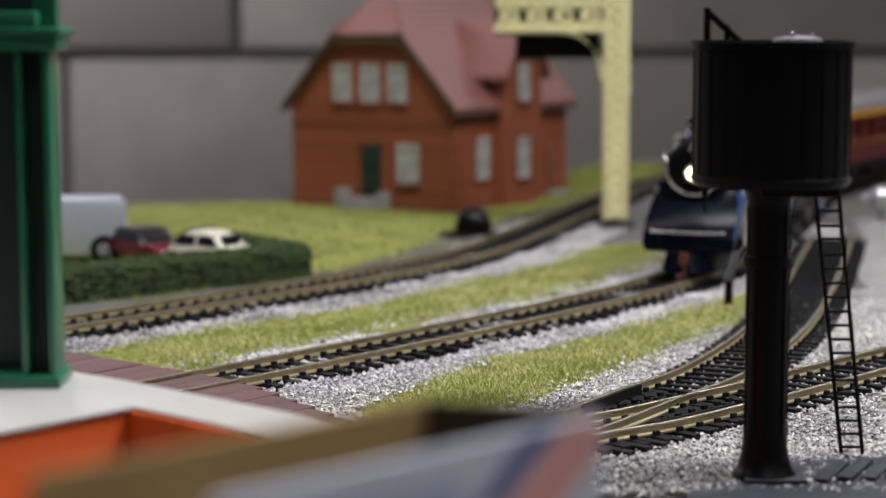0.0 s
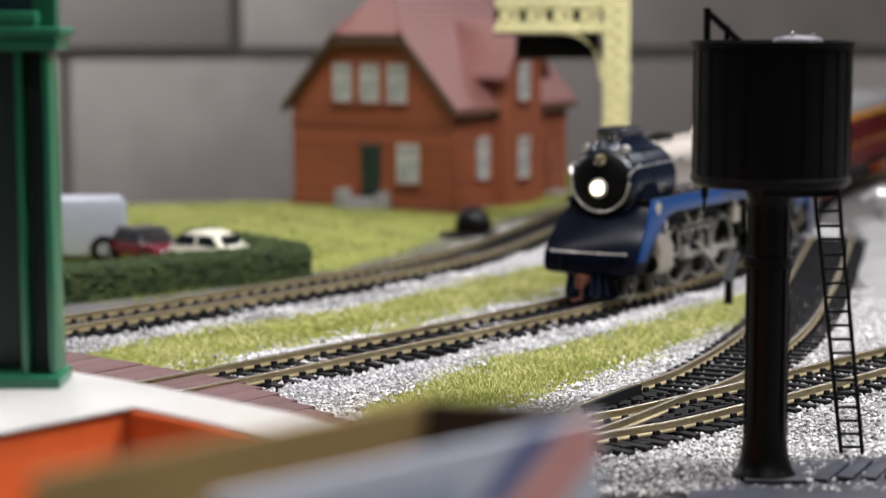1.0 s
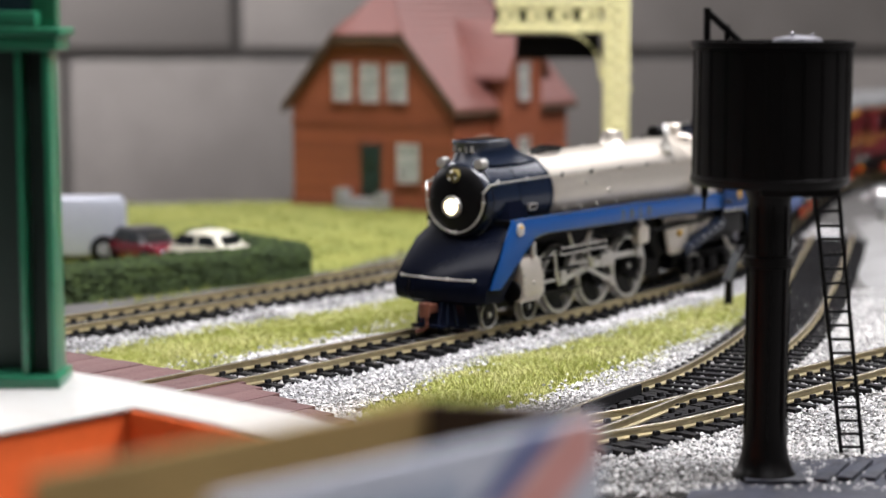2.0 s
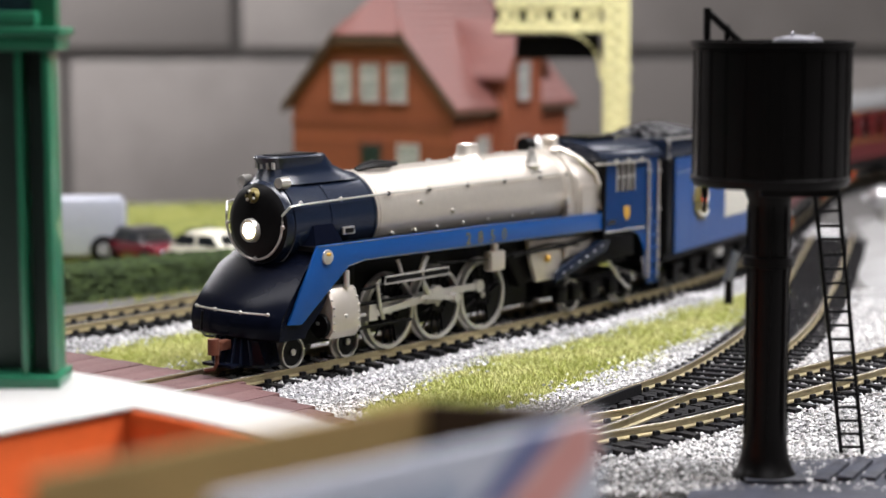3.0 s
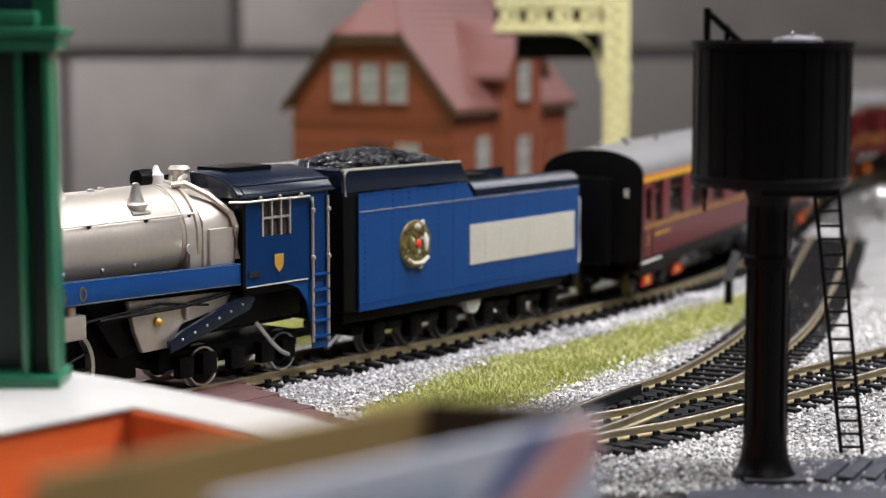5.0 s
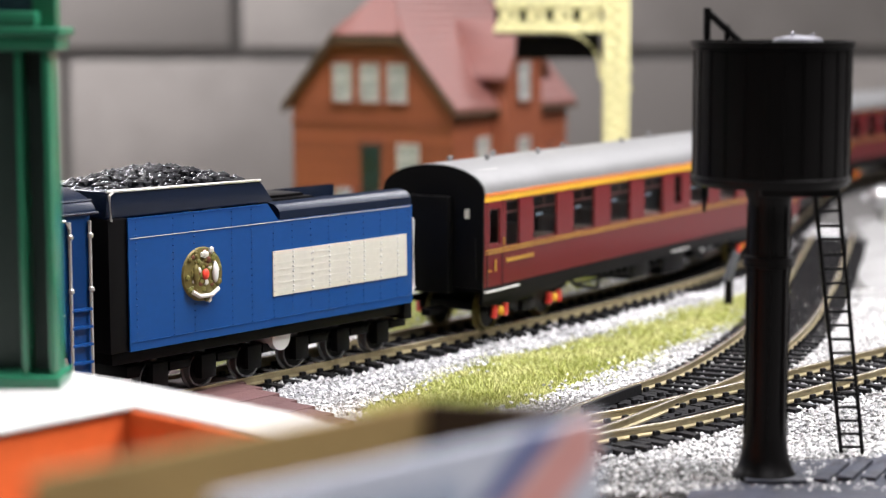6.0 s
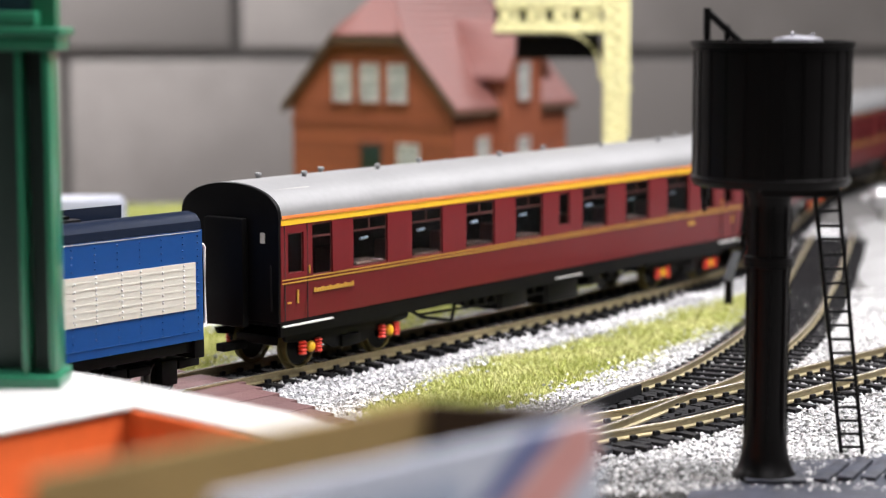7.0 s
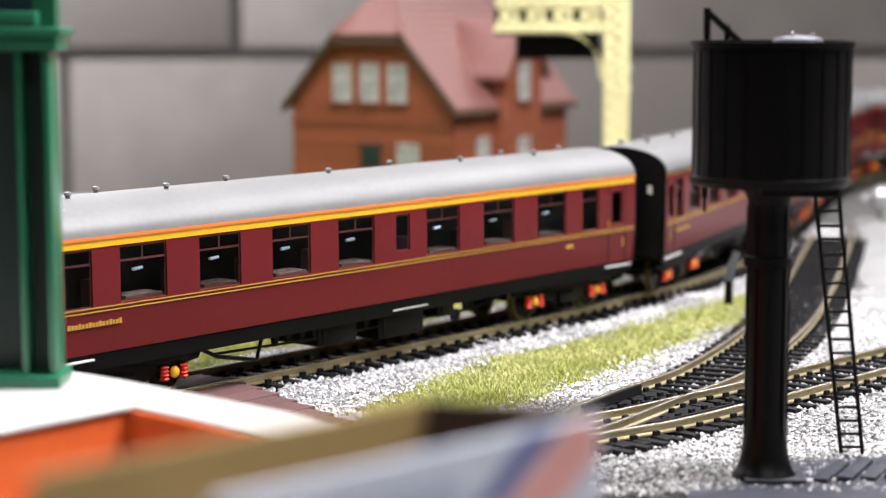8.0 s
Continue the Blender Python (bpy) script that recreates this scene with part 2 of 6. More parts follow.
def band(name, s0, s1, o0, o1, z, material, label, n=60, wobble=2.5, seed=1):
    """A sheet of ground cover beside the main line, with an uneven edge."""
    rnd = np.random.RandomState(seed)
    rows, cols = n, 10
    verts, faces = [], []
    for i in range(rows + 1):
        s = s0 + (s1 - s0) * i / rows
        e = min(1.0, (i + 0.6) / 4.0, (rows - i + 0.6) / 4.0) ** 0.5
        a, b = (o0(s), o1(s))
        mid = (a + b) / 2
        a, b = mid + (a - mid) * e + rnd.uniform(-wobble, wobble), mid + (b - mid) * e + rnd.uniform(-wobble, wobble)
        for j in range(cols + 1):
            t = j / cols
            x, y, _ = on(s, a + (b - a) * t)
            verts.append((x * MM, y * MM, (z + 1.1 * math.sin(math.pi * t) + rnd.uniform(-0.2, 0.2) - (0.9 if j in (0, cols) else 0)) * MM))
    for i in range(rows):
        for j in range(cols):
            k = i * (cols + 1) + j
            faces.append((k, k + cols + 1, k + cols + 2, k + 1))
    return skin(name, verts, faces, material, label, "structure", "grass")


G1 = (lambda s: 27.0 + 2 * math.sin(s / 17), lambda s: 70.0 - 0.0 * s + 3 * math.sin(s / 23))
G2 = (lambda s: -29.0 - 0.21 * max(0.0, 50 - s) + 2 * math.sin(s / 19), lambda s: -80.0 + max(0, s) * 0.165 + 2 * math.sin(s / 13))
band("grass_strip_1", -36, 330, G1[0], G1[1], -4.6, M_LAWN, "yellow-green grass mat between two tracks", seed=2)
band("grass_strip_2", -36, 215, G2[1], G2[0], -4.6, M_LAWN, "yellow-green grass mat beside the siding", seed=3)
def lawn_reach(s):
    """How far the lawn reaches from the main line before the table ends."""
    for off in range(430, 125, -4):
        x, y, _ = on(s, off)
        if y < np.interp(x, (-520, -90, 40, 105), (975, 1030, 1068, 1322)):
            return float(off)
    return 128.0


LAWN_S = np.arange(30, 751, 10.0)
LAWN_R = [lawn_reach(s) for s in LAWN_S]


def lawn_back(s):
    return float(np.interp(s, LAWN_S, LAWN_R))


band("lawn", 40, 740, lambda s: 120.0, lawn_back, -5.0, M_LAWN, "yellow-green lawn round the house", seed=4, wobble=4)


def blades(name, n, s0, s1, lo, hi, z, tall, seed, label, fibre=M_BLADE):
    """Standing fibres of static grass."""
    r = np.random.RandomState(seed)
    s = r.uniform(s0, s1, n)
    t = r.uniform(0, 1, n)
    a, b = np.array([lo(v) for v in s]), np.array([hi(v) for v in s])
    edge = np.minimum(1, np.minimum((s - s0 + 3) / 24, (s1 - s + 3) / 24)) ** 0.5
    off = (a + b) / 2 + (t - 0.5) * (b - a) * edge + r.normal(0, 1.6, n) + 1.6 * np.sin(s / 3.1) * np.sin(s / 7.7)
    x, y, _ = on(s, off)
    zz = z + 1.1 * np.sin(np.pi * t)
    h = tall * r.uniform(0.3, 1.15, n) * (0.8 + 0.35 * np.sin(x / 6.5) * np.sin(y / 8.5))
    w = r.uniform(0.14, 0.3, n)
    ang, lean, la = r.uniform(0, 6.28, n), r.uniform(0.1, 1.7, n) * h, r.uniform(0, 6.28, n)
    dx, dy = np.cos(ang) * w, np.sin(ang) * w
    v = np.empty((n, 3, 3))
    v[:, 0] = np.stack([x - dx, y - dy, zz - 0.5], 1)
    v[:, 1] = np.stack([x + dx, y + dy, zz - 0.5], 1)
    v[:, 2] = np.stack([x + np.cos(la) * lean, y + np.sin(la) * lean, zz + h], 1)
    return skin(name, (v.reshape(-1, 3) * MM).tolist(), np.arange(3 * n).reshape(-1, 3).tolist(), fibre, label, "stuff", "grass")


blades("grass", 76000, -38, 330, G1[0], G1[1], -4.4, 1.9, 11, "short yellow-green static grass")
blades("grass", 70000, -38, 215, G2[1], G2[0], -4.4, 1.8, 12, "short yellow-green static grass beside the siding")
blades("grass", 36000, 40, 740, lambda s: 122.0, lawn_back, -4.8, 2.8, 13, "yellow-green lawn fibres round the house", M_LAWNBLADE)


def stones(name, xs, ys, zs, size, seed, label, material=None):
    """Loose ballast: small angular stones."""
    r = np.random.RandomState(seed)
    n = len(xs)
    base = np.array([(1, 0, 0), (-1, 0, 0), (0, 1, 0), (0, -1, 0), (0, 0, 1), (0, 0, -1)], float)
    v = base[None] * r.uniform(0.55, 1.2, (n, 6, 1)) + r.uniform(-0.35, 0.35, (n, 6, 3))
    a = r.uniform(0, 6.28, n)
    c, s_ = np.cos(a)[:, None], np.sin(a)[:, None]
    vx, vy = v[..., 0] * c - v[..., 1] * s_, v[..., 0] * s_ + v[..., 1] * c
    sz = (size * r.uniform(0.6, 1.35, n))[:, None]
    out = np.stack([vx * sz + xs[:, None], vy * sz + ys[:, None], v[..., 2] * sz * 0.75 + zs[:, None]], 2)
    tri = np.array([(0, 2, 4), (2, 1, 4), (1, 3, 4), (3, 0, 4), (2, 0, 5), (1, 2, 5), (3, 1, 5), (0, 3, 5)])
    f = (tri[None] + 6 * np.arange(n)[:, None, None]).reshape(-1, 3)
    return skin(name, (out.reshape(-1, 3) * MM).tolist(), f.tolist(), material or M_STONE, label, "stuff", "ballast")


def ballast(n, s0, s1, o0, o1, seed, label, size=0.62, z=-4.3):
    r = np.random.RandomState(seed)
    s, o = r.uniform(s0, s1, n), r.uniform(o0, o1, n)
    x, y, _ = on(s, o)
    # heaped in places over the sleeper ends and between the rails
    heap = 0.75 * np.sin(s / 9.0 + 0.6 * np.sin(o / 5)) * np.sin(s / 23.0 + o / 17) + 0.35
    stones("ballast", x, y, z + heap + r.uniform(-0.5, 0.5, n) - 0.5 * (np.abs(o - (o0 + o1) / 2) / (o1 - o0) * 2) ** 2, size, seed, label)


ballast(58000, -110, 430, -30, 30, 21, "pale grey granite ballast under the main line")
ballast(21000, -110, 430, 68, 124, 22, "pale grey granite ballast under the far track")


def side_ballast():
    r = np.random.RandomState(23)
    x, y = r.uniform(-50, 250, 130000), r.uniform(385, 680, 130000)
    # right of the main line, clear of the grass strip
    k = np.searchsorted(S, np.clip((x + 41.3) * 0.62 + (y - 521.8) * 0.785, -200, 600))
    h = HEAD[k]
    off = -(x - PX[k]) * np.sin(h) + (y - PY[k]) * np.cos(h)
    s = S[k]
    g_lo = -80.0 + np.maximum(0, s) * 0.165
    g_hi = -29.0 - 0.21 * np.maximum(0.0, 50 - s)
    keep = (off < -28) & ((off < g_lo + 3) | (off > g_hi - 2) | (s < -30) | (s > 212)) & (x < 0.29 * y + 4)
    x, y = x[keep], y[keep]
    stones("ballast", x, y, -3.75 + r.uniform(-0.6, 0.55, len(x)), 0.6, 24, "mixed grey ballast round the siding", M_GREYSTONE)


side_ballast()


def strays():
    """Loose stones scattered in the grass strips."""
    r = np.random.RandomState(29)
    n = 1500
    s = r.uniform(-30, 320, n)
    edge = r.normal(0, 4.5, n)
    o = np.where(r.rand(n) < 0.5, 27 + np.abs(edge), 70 - np.abs(edge))
    k = r.rand(n) < 0.5
    o = np.where(k & (s < 212), np.where(r.rand(n) < 0.5, -29 - 0.21 * np.maximum(0, 50 - s) - np.abs(edge), -80 + np.maximum(0, s) * 0.165 + np.abs(edge)), o)
    x, y, _ = on(s, o)
    stones("ballast", x, y, -3.0 + r.uniform(-0.3, 0.3, n), 0.6, 30, "stray pale stones in the grass edges")


strays()


# ---- tracks ----
def rail(name, line, off, parent, z=0.0, i0=0, i1=None):
    """One rail: foot, web and head swept along the line."""
    p = line[i0:i1]
    d = np.gradient(p, axis=0)
    d /= np.linalg.norm(d, axis=1)[:, None]
    n = np.stack([-d[:, 1], d[:, 0]], 1)
    prof = [(-0.95, -2.5), (0.95, -2.5), (0.95, -2.1), (0.3, -1.75), (0.3, -0.75), (0.5, -0.55), (0.5, -0.06), (-0.5, -0.06), (-0.5, -0.55), (-0.3, -0.75), (-0.3, -1.75), (-0.95, -2.1)]
    rings = [[(*(c + m * (off + a)), z + b) for a, b in prof] for c, m in zip(p, n)]
    ob = part(name, ring_loft(B(), rings), M_RAIL, parent)
    top = [[(*(c + m * (off + a)), z + b) for a, b in ((-0.5, -0.06), (0.5, -0.06), (0.38, 0), (-0.38, 0))] for c, m in zip(p, n)]
    part("rail_head", ring_loft(B(), top), M_RAILTOP, ob)
    return ob


def sleeper_mesh(length):
    bm = box(B(), -1.3, 1.3, -length / 2, length / 2, -4.1, -2.5)
    for y in (-8.7, 8.7):
        box(bm, -0.85, 0.85, y - 1.9, y - 0.97, -2.5, -1.45)
        box(bm, -0.85, 0.85, y + 0.97, y + 1.9, -2.5, -1.45)
    return mesh_of("sleeper", bm, M_SLEEPER, 0.0, False)


SLEEPER = sleeper_mesh(30.0)
SLEEPER_LONG = sleeper_mesh(42.0)


def track(name, line, label, pitch=6.7, skip=(), rails=True):
    t = thing(name, label, "track", kind="structure")
    if rails:
        rail("rail", line, 8.7, t)
        rail("rail", line, -8.7, t)
    d = np.linalg.norm(np.diff(line, axis=0), axis=1)
    run = np.concatenate([[0], np.cumsum(d)])
    for s in np.arange(2.0, run[-1], pitch):
        if any(a < s < b for a, b in skip):
            continue
        x, y = np.interp(s, run, line[:, 0]), np.interp(s, run, line[:, 1])
        x2, y2 = np.interp(s + 1, run, line[:, 0]), np.interp(s + 1, run, line[:, 1])
        repeat("sleeper", SLEEPER, t, at(x, y, random.uniform(-0.08, 0.08), 0, 0, math.degrees(math.atan2(y2 - y, x2 - x)) + random.uniform(-1, 1)))
    return t


track("track_main", LINE_MAIN, "nickel rails on black sleepers, main line", skip=((52, 84),))
track("track_far", LINE_FAR, "nickel rails on black sleepers beside the hedge")
track("track_curve", LINE_CURVE, "curved diverging track of the turnout", skip=((0, 96),))
siding = track("track_siding", LINE_SIDE, "straight siding leg of the turnout")

# turnout fittings: frog, check rails and point blades
for nm, line, off, i0, i1 in (("check_rail", LINE_CURVE, 6.9, 42, 58), ("check_rail", LINE_SIDE, -6.9, 40, 56)):
    p = line[i0:i1]
    d = np.gradient(p, axis=0)
    d /= np.linalg.norm(d, axis=1)[:, None]
    n_ = np.stack([-d[:, 1], d[:, 0]], 1)
    part(nm, ring_loft(B(), [[(*(c + m * (off + a)), b) for a, b in ((-0.55, -2.4), (0.55, -2.4), (0.4, 0.0), (-0.4, 0.0))] for c, m in zip(p, n_)]), M_SLEEPER, siding, "black plastic check rail")
for k in range(11):
    i = 30 + k * 3
    c = (LINE_CURVE[i] + LINE_SIDE[i]) / 2
    repeat("sleeper", SLEEPER_LONG, siding, at(c[0], c[1], 0.02, 0, 0, 48))


# ---- level crossing of boards ----
def crossing():
    t = thing("level_crossing", "red-brown plank level crossing laid between the rails", "crossing", kind="structure")
    for o in list(np.arange(-65, -10.5, 9.05)) + [-7.2, 0.1] + list(np.arange(11.5, 58, 9.2)):
        w = 7.1 if -8 < o < 8 else 9.0
        skew = 0.33 * min(0, o + 10) if o < 0 else 0.0
        x0, y0, h = on(-43.5 + skew, o + w / 2)
        me = mesh_of("plank", box(B(), -14.2, 14.2, -w / 2, w / 2, -4.6, -0.75 + random.uniform(-0.15, 0.1)), M_BOARD, 0.15)
        repeat("plank", me, t, at(x0, y0, 0, 0, 0, math.degrees(h)))


crossing()


# ---- brick house ----
def window(parent, x, y, z, w, h, face, bars=2, label=""):
    """A white window: frame with glazing bars and recessed panes. face: 'X' looks to -x, 'Y' to -y."""
    rz = -90 if face == "X" else 0
    bm = grid_frame(B(), (-w / 2, -w / 2 + 1.1, -0.35, 0.35, w / 2 - 1.1, w / 2), (-h / 2, -h / 2 + 1.1, h * 0.12, h * 0.12 + 0.8, h / 2 - 1.1, h / 2), lambda i, k: i in (1, 3) and k in (1, 3), -1.0, 0.9)
    f = part("window", bm, M_WHITE, parent, label, at=at(x, y, z, 0, 0, rz))
    part("pane", box(B(), -w / 2 + 0.9, w / 2 - 0.9, -0.45, -0.2, -h / 2 + 0.9, h / 2 - 0.9), M_PANE, f)
    part("sill", box(B(), -w / 2 - 0.8, w / 2 + 0.8, -1.9, 0.2, -h / 2 - 1.3, -h / 2 - 0.02), M_BRICKJ, f)
    return f


M_PANE = mat("curtained_pane", (0.5, 0.53, 0.5), 0.25, 0, 0.25, 300, 90, 0)


def house():
    L, W, E, SL = 128.0, 97.6, 56.0, 1.16
    h = thing("house", "two-storey red brick model house with pinkish tiled half-hipped roof", "house", 4.6, 962, -5, 59.7)
    R = E + W / 2 * SL
    cut = 90.0
    t = (cut - E) / SL
    gable = [(0, 0), (W, 0), (W, E), (W - t, cut), (t, cut), (0, E)]
    # gable walls and long walls, each with its thickness
    part("wall", prism(B(), gable, 0, 3, "X"), M_BRICK, h)
    part("wall", prism(B(), gable, L - 3, L, "X"), M_BRICK, h)
    part("wall", box(B(), 3, L - 3, 0, 3, 0, E), M_BRICK, h)
    part("wall", box(B(), 3, L - 3, W - 3, W, 0, E), M_BRICK, h)
    # brick courses in relief on the two seen walls
    for z in np.arange(3, E, 3.0):
        part("course", box(B(), -0.22, 0, 0.1, W - 0.1, z, z + 2.5), M_BRICK, h)
        part("course", box(B(), 0.1, L, -0.22, 0, z, z + 2.5), M_BRICK, h)
    part("plinth", box(B(), -1.2, L + 1.2, -1.2, W + 1.2, 0, 4), M_BRICKJ, h)
    part("string_course", box(B(), -0.9, -0.22, -0.9, W + 0.9, 44.5, 46.2), M_BRICK, h)
    part("string_course", box(B(), -0.2, L, -0.9, -0.22, 44.5, 46.2), M_BRICK, h)
    # roof slabs with overhang, half hips
    o, th = 4.0, 2.2
    hx = (R - cut) / 1.25
    for sgn in (0, 1):
        def yy(v):
            return v if not sgn else W - v
        ez = E - o * SL
        bot = [(-o, yy(-o), ez), (L + o, yy(-o), ez), (L + o, yy(t), cut), (L - hx, yy(W / 2), R), (hx, yy(W / 2), R), (-o, yy(t), cut)]
        bm = B()
        ring_loft(bm, [bot, [(p[0], p[1], p[2] + th * 1.4) for p in bot]])
        part("roof", bm, M_ROOF, h)
        for f in np.linspace(0.06, 0.95, 15):
            y_, z_ = -o + (W / 2 + o) * f, ez + (R - ez) * f
            x0 = -o if z_ < cut else -o + (hx + o) * (z_ - cut) / (R - cut)
            part("tile_course", box(B(), x0 + 0.2, L - x0 - 0.2, yy(y_) - 0.5, yy(y_) + 0.5, z_ + th * 1.2, z_ + th * 1.4 + 0.5), M_ROOF, h)
    for x0, x1 in ((-o, hx), (L + o, L - hx)):
        bot = [(x0, t - 3, cut - 2), (x0, W - t + 3, cut - 2), (x1, W / 2, R + 1)]
        part("half_hip", ring_loft(B(), [bot, [(p[0], p[1], p[2] + 3.4) for p in bot]]), M_ROOF, h, "half-hipped tiled end")
    part("ridge", rod(B(), (hx, W / 2, R + 3), (L - hx, W / 2, R + 3), 1.6, seg=8), M_ROOF, h)
    for y0, y1, z0, z1 in ((-o, t, E - o * SL, cut), (W + o, W - t, E - o * SL, cut)):
        bm = B()
        ring_loft(bm, [[(-o - 0.8, y0, z0 - 2.4), (-o - 0.8, y0, z0 + 3.0), (-o + 0.8, y0, z0 + 3.0), (-o + 0.8, y0, z0 - 2.4)], [(-o - 0.8, y1, z1 - 2.4), (-o - 0.8, y1, z1 + 3.0), (-o + 0.8, y1, z1 + 3.0), (-o + 0.8, y1, z1 - 2.4)]])
        part("bargeboard", bm, M_DKTAN, h, "dark brown bargeboard")
    part("bargeboard", box(B(), -o - 0.8, -o + 0.8, t - 2, W - t + 2, cut - 4.5, cut + 0.5), M_DKTAN, h, "dark brown bargeboard")
    part("gutter", box(B(), -o, L + o, -o - 1.2, -o + 0.6, E - o * SL - 1.8, E - o * SL + 0.5), M_DKTAN, h, "dark brown gutter")
    # bay with its own gable on the long side
    b0, b1, bd, bt = 42.0, 80.0, 9.0, 74.0
    bm = prism(B(), [(b0, 0), (b1, 0), (b1, bt), (b1 - 9, bt + 14), (b0 + 9, bt + 14), (b0, bt)], -bd, 26, "Y")
    bay = part("bay", bm, M_BRICK, h)
    mid = (b0 + b1) / 2
    for sg in (-1, 1):
        a = [(mid + sg * 25, -bd - 3, bt - 7), (mid + sg * 12, -bd - 3, bt + 12), (mid, 4, bt + 22), (mid, 44, bt + 22), (mid + sg * 25, 20, bt - 7)]
        part("bay_roof", ring_loft(B(), [a, [(p[0], p[1], p[2] + 2.4) for p in a]]), M_ROOF, h)
    a = [(mid - 14, -bd - 3.4, bt + 10), (mid + 14, -bd - 3.4, bt + 10), (mid, 5, bt + 23)]
    part("half_hip", ring_loft(B(), [a, [(p[0], p[1], p[2] + 2.6) for p in a]]), M_ROOF, h, "half-hipped tiled end")
    part("bargeboard", box(B(), mid - 15, mid + 15, -bd - 4, -bd - 2.6, bt + 7.5, bt + 10.5), M_DKTAN, h, "dark brown bargeboard")
    # windows and doors
    for y in (65.5, 48.8, 32.0):
        window(h, -0.3, y, 66, 12, 20, "X", 2)
    window(h, -0.3, 25.5, 25, 13.5, 20.5, "X", 2)
    dr = part("door", box(B(), -1.4, 0.4, 42.5, 54, 7, 34), M_DARKGREEN, h, "dark green front door", bevel=0.3)
    for z in (9.5, 22.5):
        part("panel", box(B(), -1.9, -1.4, 44.3, 52.2, z, z + 9.5), M_DARKGREEN, dr, bevel=0.3)
    part("lintel", box(B(), -1.6, 0.2, 40.5, 56, 34.2, 36.6), M_BRICKJ, h)
    steps = part("steps", box(B(), -9, -1.3, 36, 66, 0, 6.5), M_GREY, h, "grey stone front steps", bevel=0.4)
    part("step", box(B(), -13, -9.1, 43, 59, 0, 3.4), M_GREY, steps, bevel=0.3)
    part("parapet", box(B(), -9, -1.5, 60, 66, 6.6, 11), M_GREY, steps, bevel=0.4)
    part("parapet", box(B(), -9, -1.5, 36, 41, 6.6, 10), M_GREY, steps, bevel=0.4)
    window(h, 30.5, -0.3, 27, 14, 22, "Y", 2)
    window(h, mid - 2, -bd - 0.1, 66, 13, 20, "Y", 2)
    window(h, mid - 2, -bd - 0.1, 26, 13, 22, "Y", 2)
    part("door", box(B(), 104, 113, -1.3, 0.2, 4, 31), M_BRICKJ, h, "brown side door", bevel=0.3)
    part("step", box(B(), 101, 116, -9, -1.3, 0, 4), M_GREY, h, bevel=0.3)
    return h


house()


# ---- water tower ----
def water_tower():
    t = thing("water_tower", "black plastic railway water tower on a round column with ladder", "water tower", 68.4, 397, -5)
    part("base", prism(B(), [(-20, -22), (46, -22), (46, 27), (31, 23), (20, 17), (8, 15), (-6, -2), (-17.5, -12)], 0, 1.8, "Z"), M_SLATE, t, "blue-grey weathered base", bevel=0.5)
    part("footing", box(B(), -5, 8, -7, 7, 1.8, 2.8), M_SLATE, t, "blue-grey weathered base", bevel=0.4)
    part("column", lathe(B(), (0, 0, 0), [(1.8, 6.9), (2.8, 6.7), (3.6, 5.9), (7, 5.0), (12, 4.4), (16, 4.2), (58, 4.3), (61, 4.5), (62.5, 5.2), (64.3, 5.4)], 28, "Z"), M_BLACK, t)
    tank = part("tank", lathe(B(), (0, 0, 0), [(64.3, 15.9), (65.4, 16.6), (66.2, 16.6), (66.4, 16.2), (92.6, 16.2), (92.8, 16.9), (94.2, 16.9), (94.3, 16.0), (93.3, 15.8)], 48, "Z"), M_BLACK, t)
    for k in range(24):
        a = 2 * math.pi * k / 24
        part("stave_band", box(B(), -0.35, 0.35, -0.25, 0.12, 66.6, 92.5), M_BLACK, tank, at=at(16.28 * math.cos(a), 16.28 * math.sin(a), 0, 0, 0, math.degrees(a) - 90))
    lid = part("hatch", lathe(B(), (4.5, -4, 0), [(93.3, 5.2), (94.7, 5.0), (95.1, 3.2), (95.4, 0.4)], 24, "Z"), M_STEELGREY, t, "worn grey tank hatch")
    part("knob", ball(B(), (3, -6, 95.6), 0.6, sub=1), M_STEELGREY, lid)
    part("knob", ball(B(), (7.5, -4, 95.4), 0.5, sub=1), M_STEELGREY, lid)
    bm = tube(B(), [(-14.2, -4, 62), (-14.2, -4, 101)], 0.75, 8)
    tube(bm, [(-14.4, -4, 100.5), (-7.2, -3, 94)], 0.75, 8)
    tube(bm, [(-10, -3.5, 94), (-10, -3.5, 97.5)], 0.6, 8)
    part("pipe_frame", bm, M_BLACK, t)
    part("chain_weight", rod(B(), (-14.2, -4, 59), (-14.2, -4, 62), 0.35, seg=6), M_BLACK, t)
    part("collar", lathe(B(), (0, 0, 0), [(47, 4.4), (47.3, 5.3), (49.2, 5.3), (49.5, 4.4)], 24, "Z"), M_BLACK, t)
    for k in range(5):
        part("plank", box(B(), -1.6, 1.6, -9.5, 9.5, 1.8, 2.7 + 0.25 * (k % 2)), M_SLATE, t, "blue-grey weathered plank", bevel=0.2, at=at(15 + k * 5.2, 3 + 0.8 * k, 0, 0, 0, -26))
    for k in range(8):
        a = 2 * math.pi * k / 8
        part("column_rib", box(B(), -0.35, 0.35, -0.3, 0.3, 4.5, 60), M_BLACK, t, at=at(4.3 * math.cos(a), 4.3 * math.sin(a), 0, 0, 0, math.degrees(a)))
    for y in (-6, 5):
        part("bearer", box(B(), -3, 13, y - 1, y + 1, 62.2, 64.2), M_BLACK, t, bevel=0.2)
    lad = part("ladder", tube(B(), [(9.9, 3, 63.2), (21.2, 23, 1.5)], 0.5, 6), M_BLACK, t)
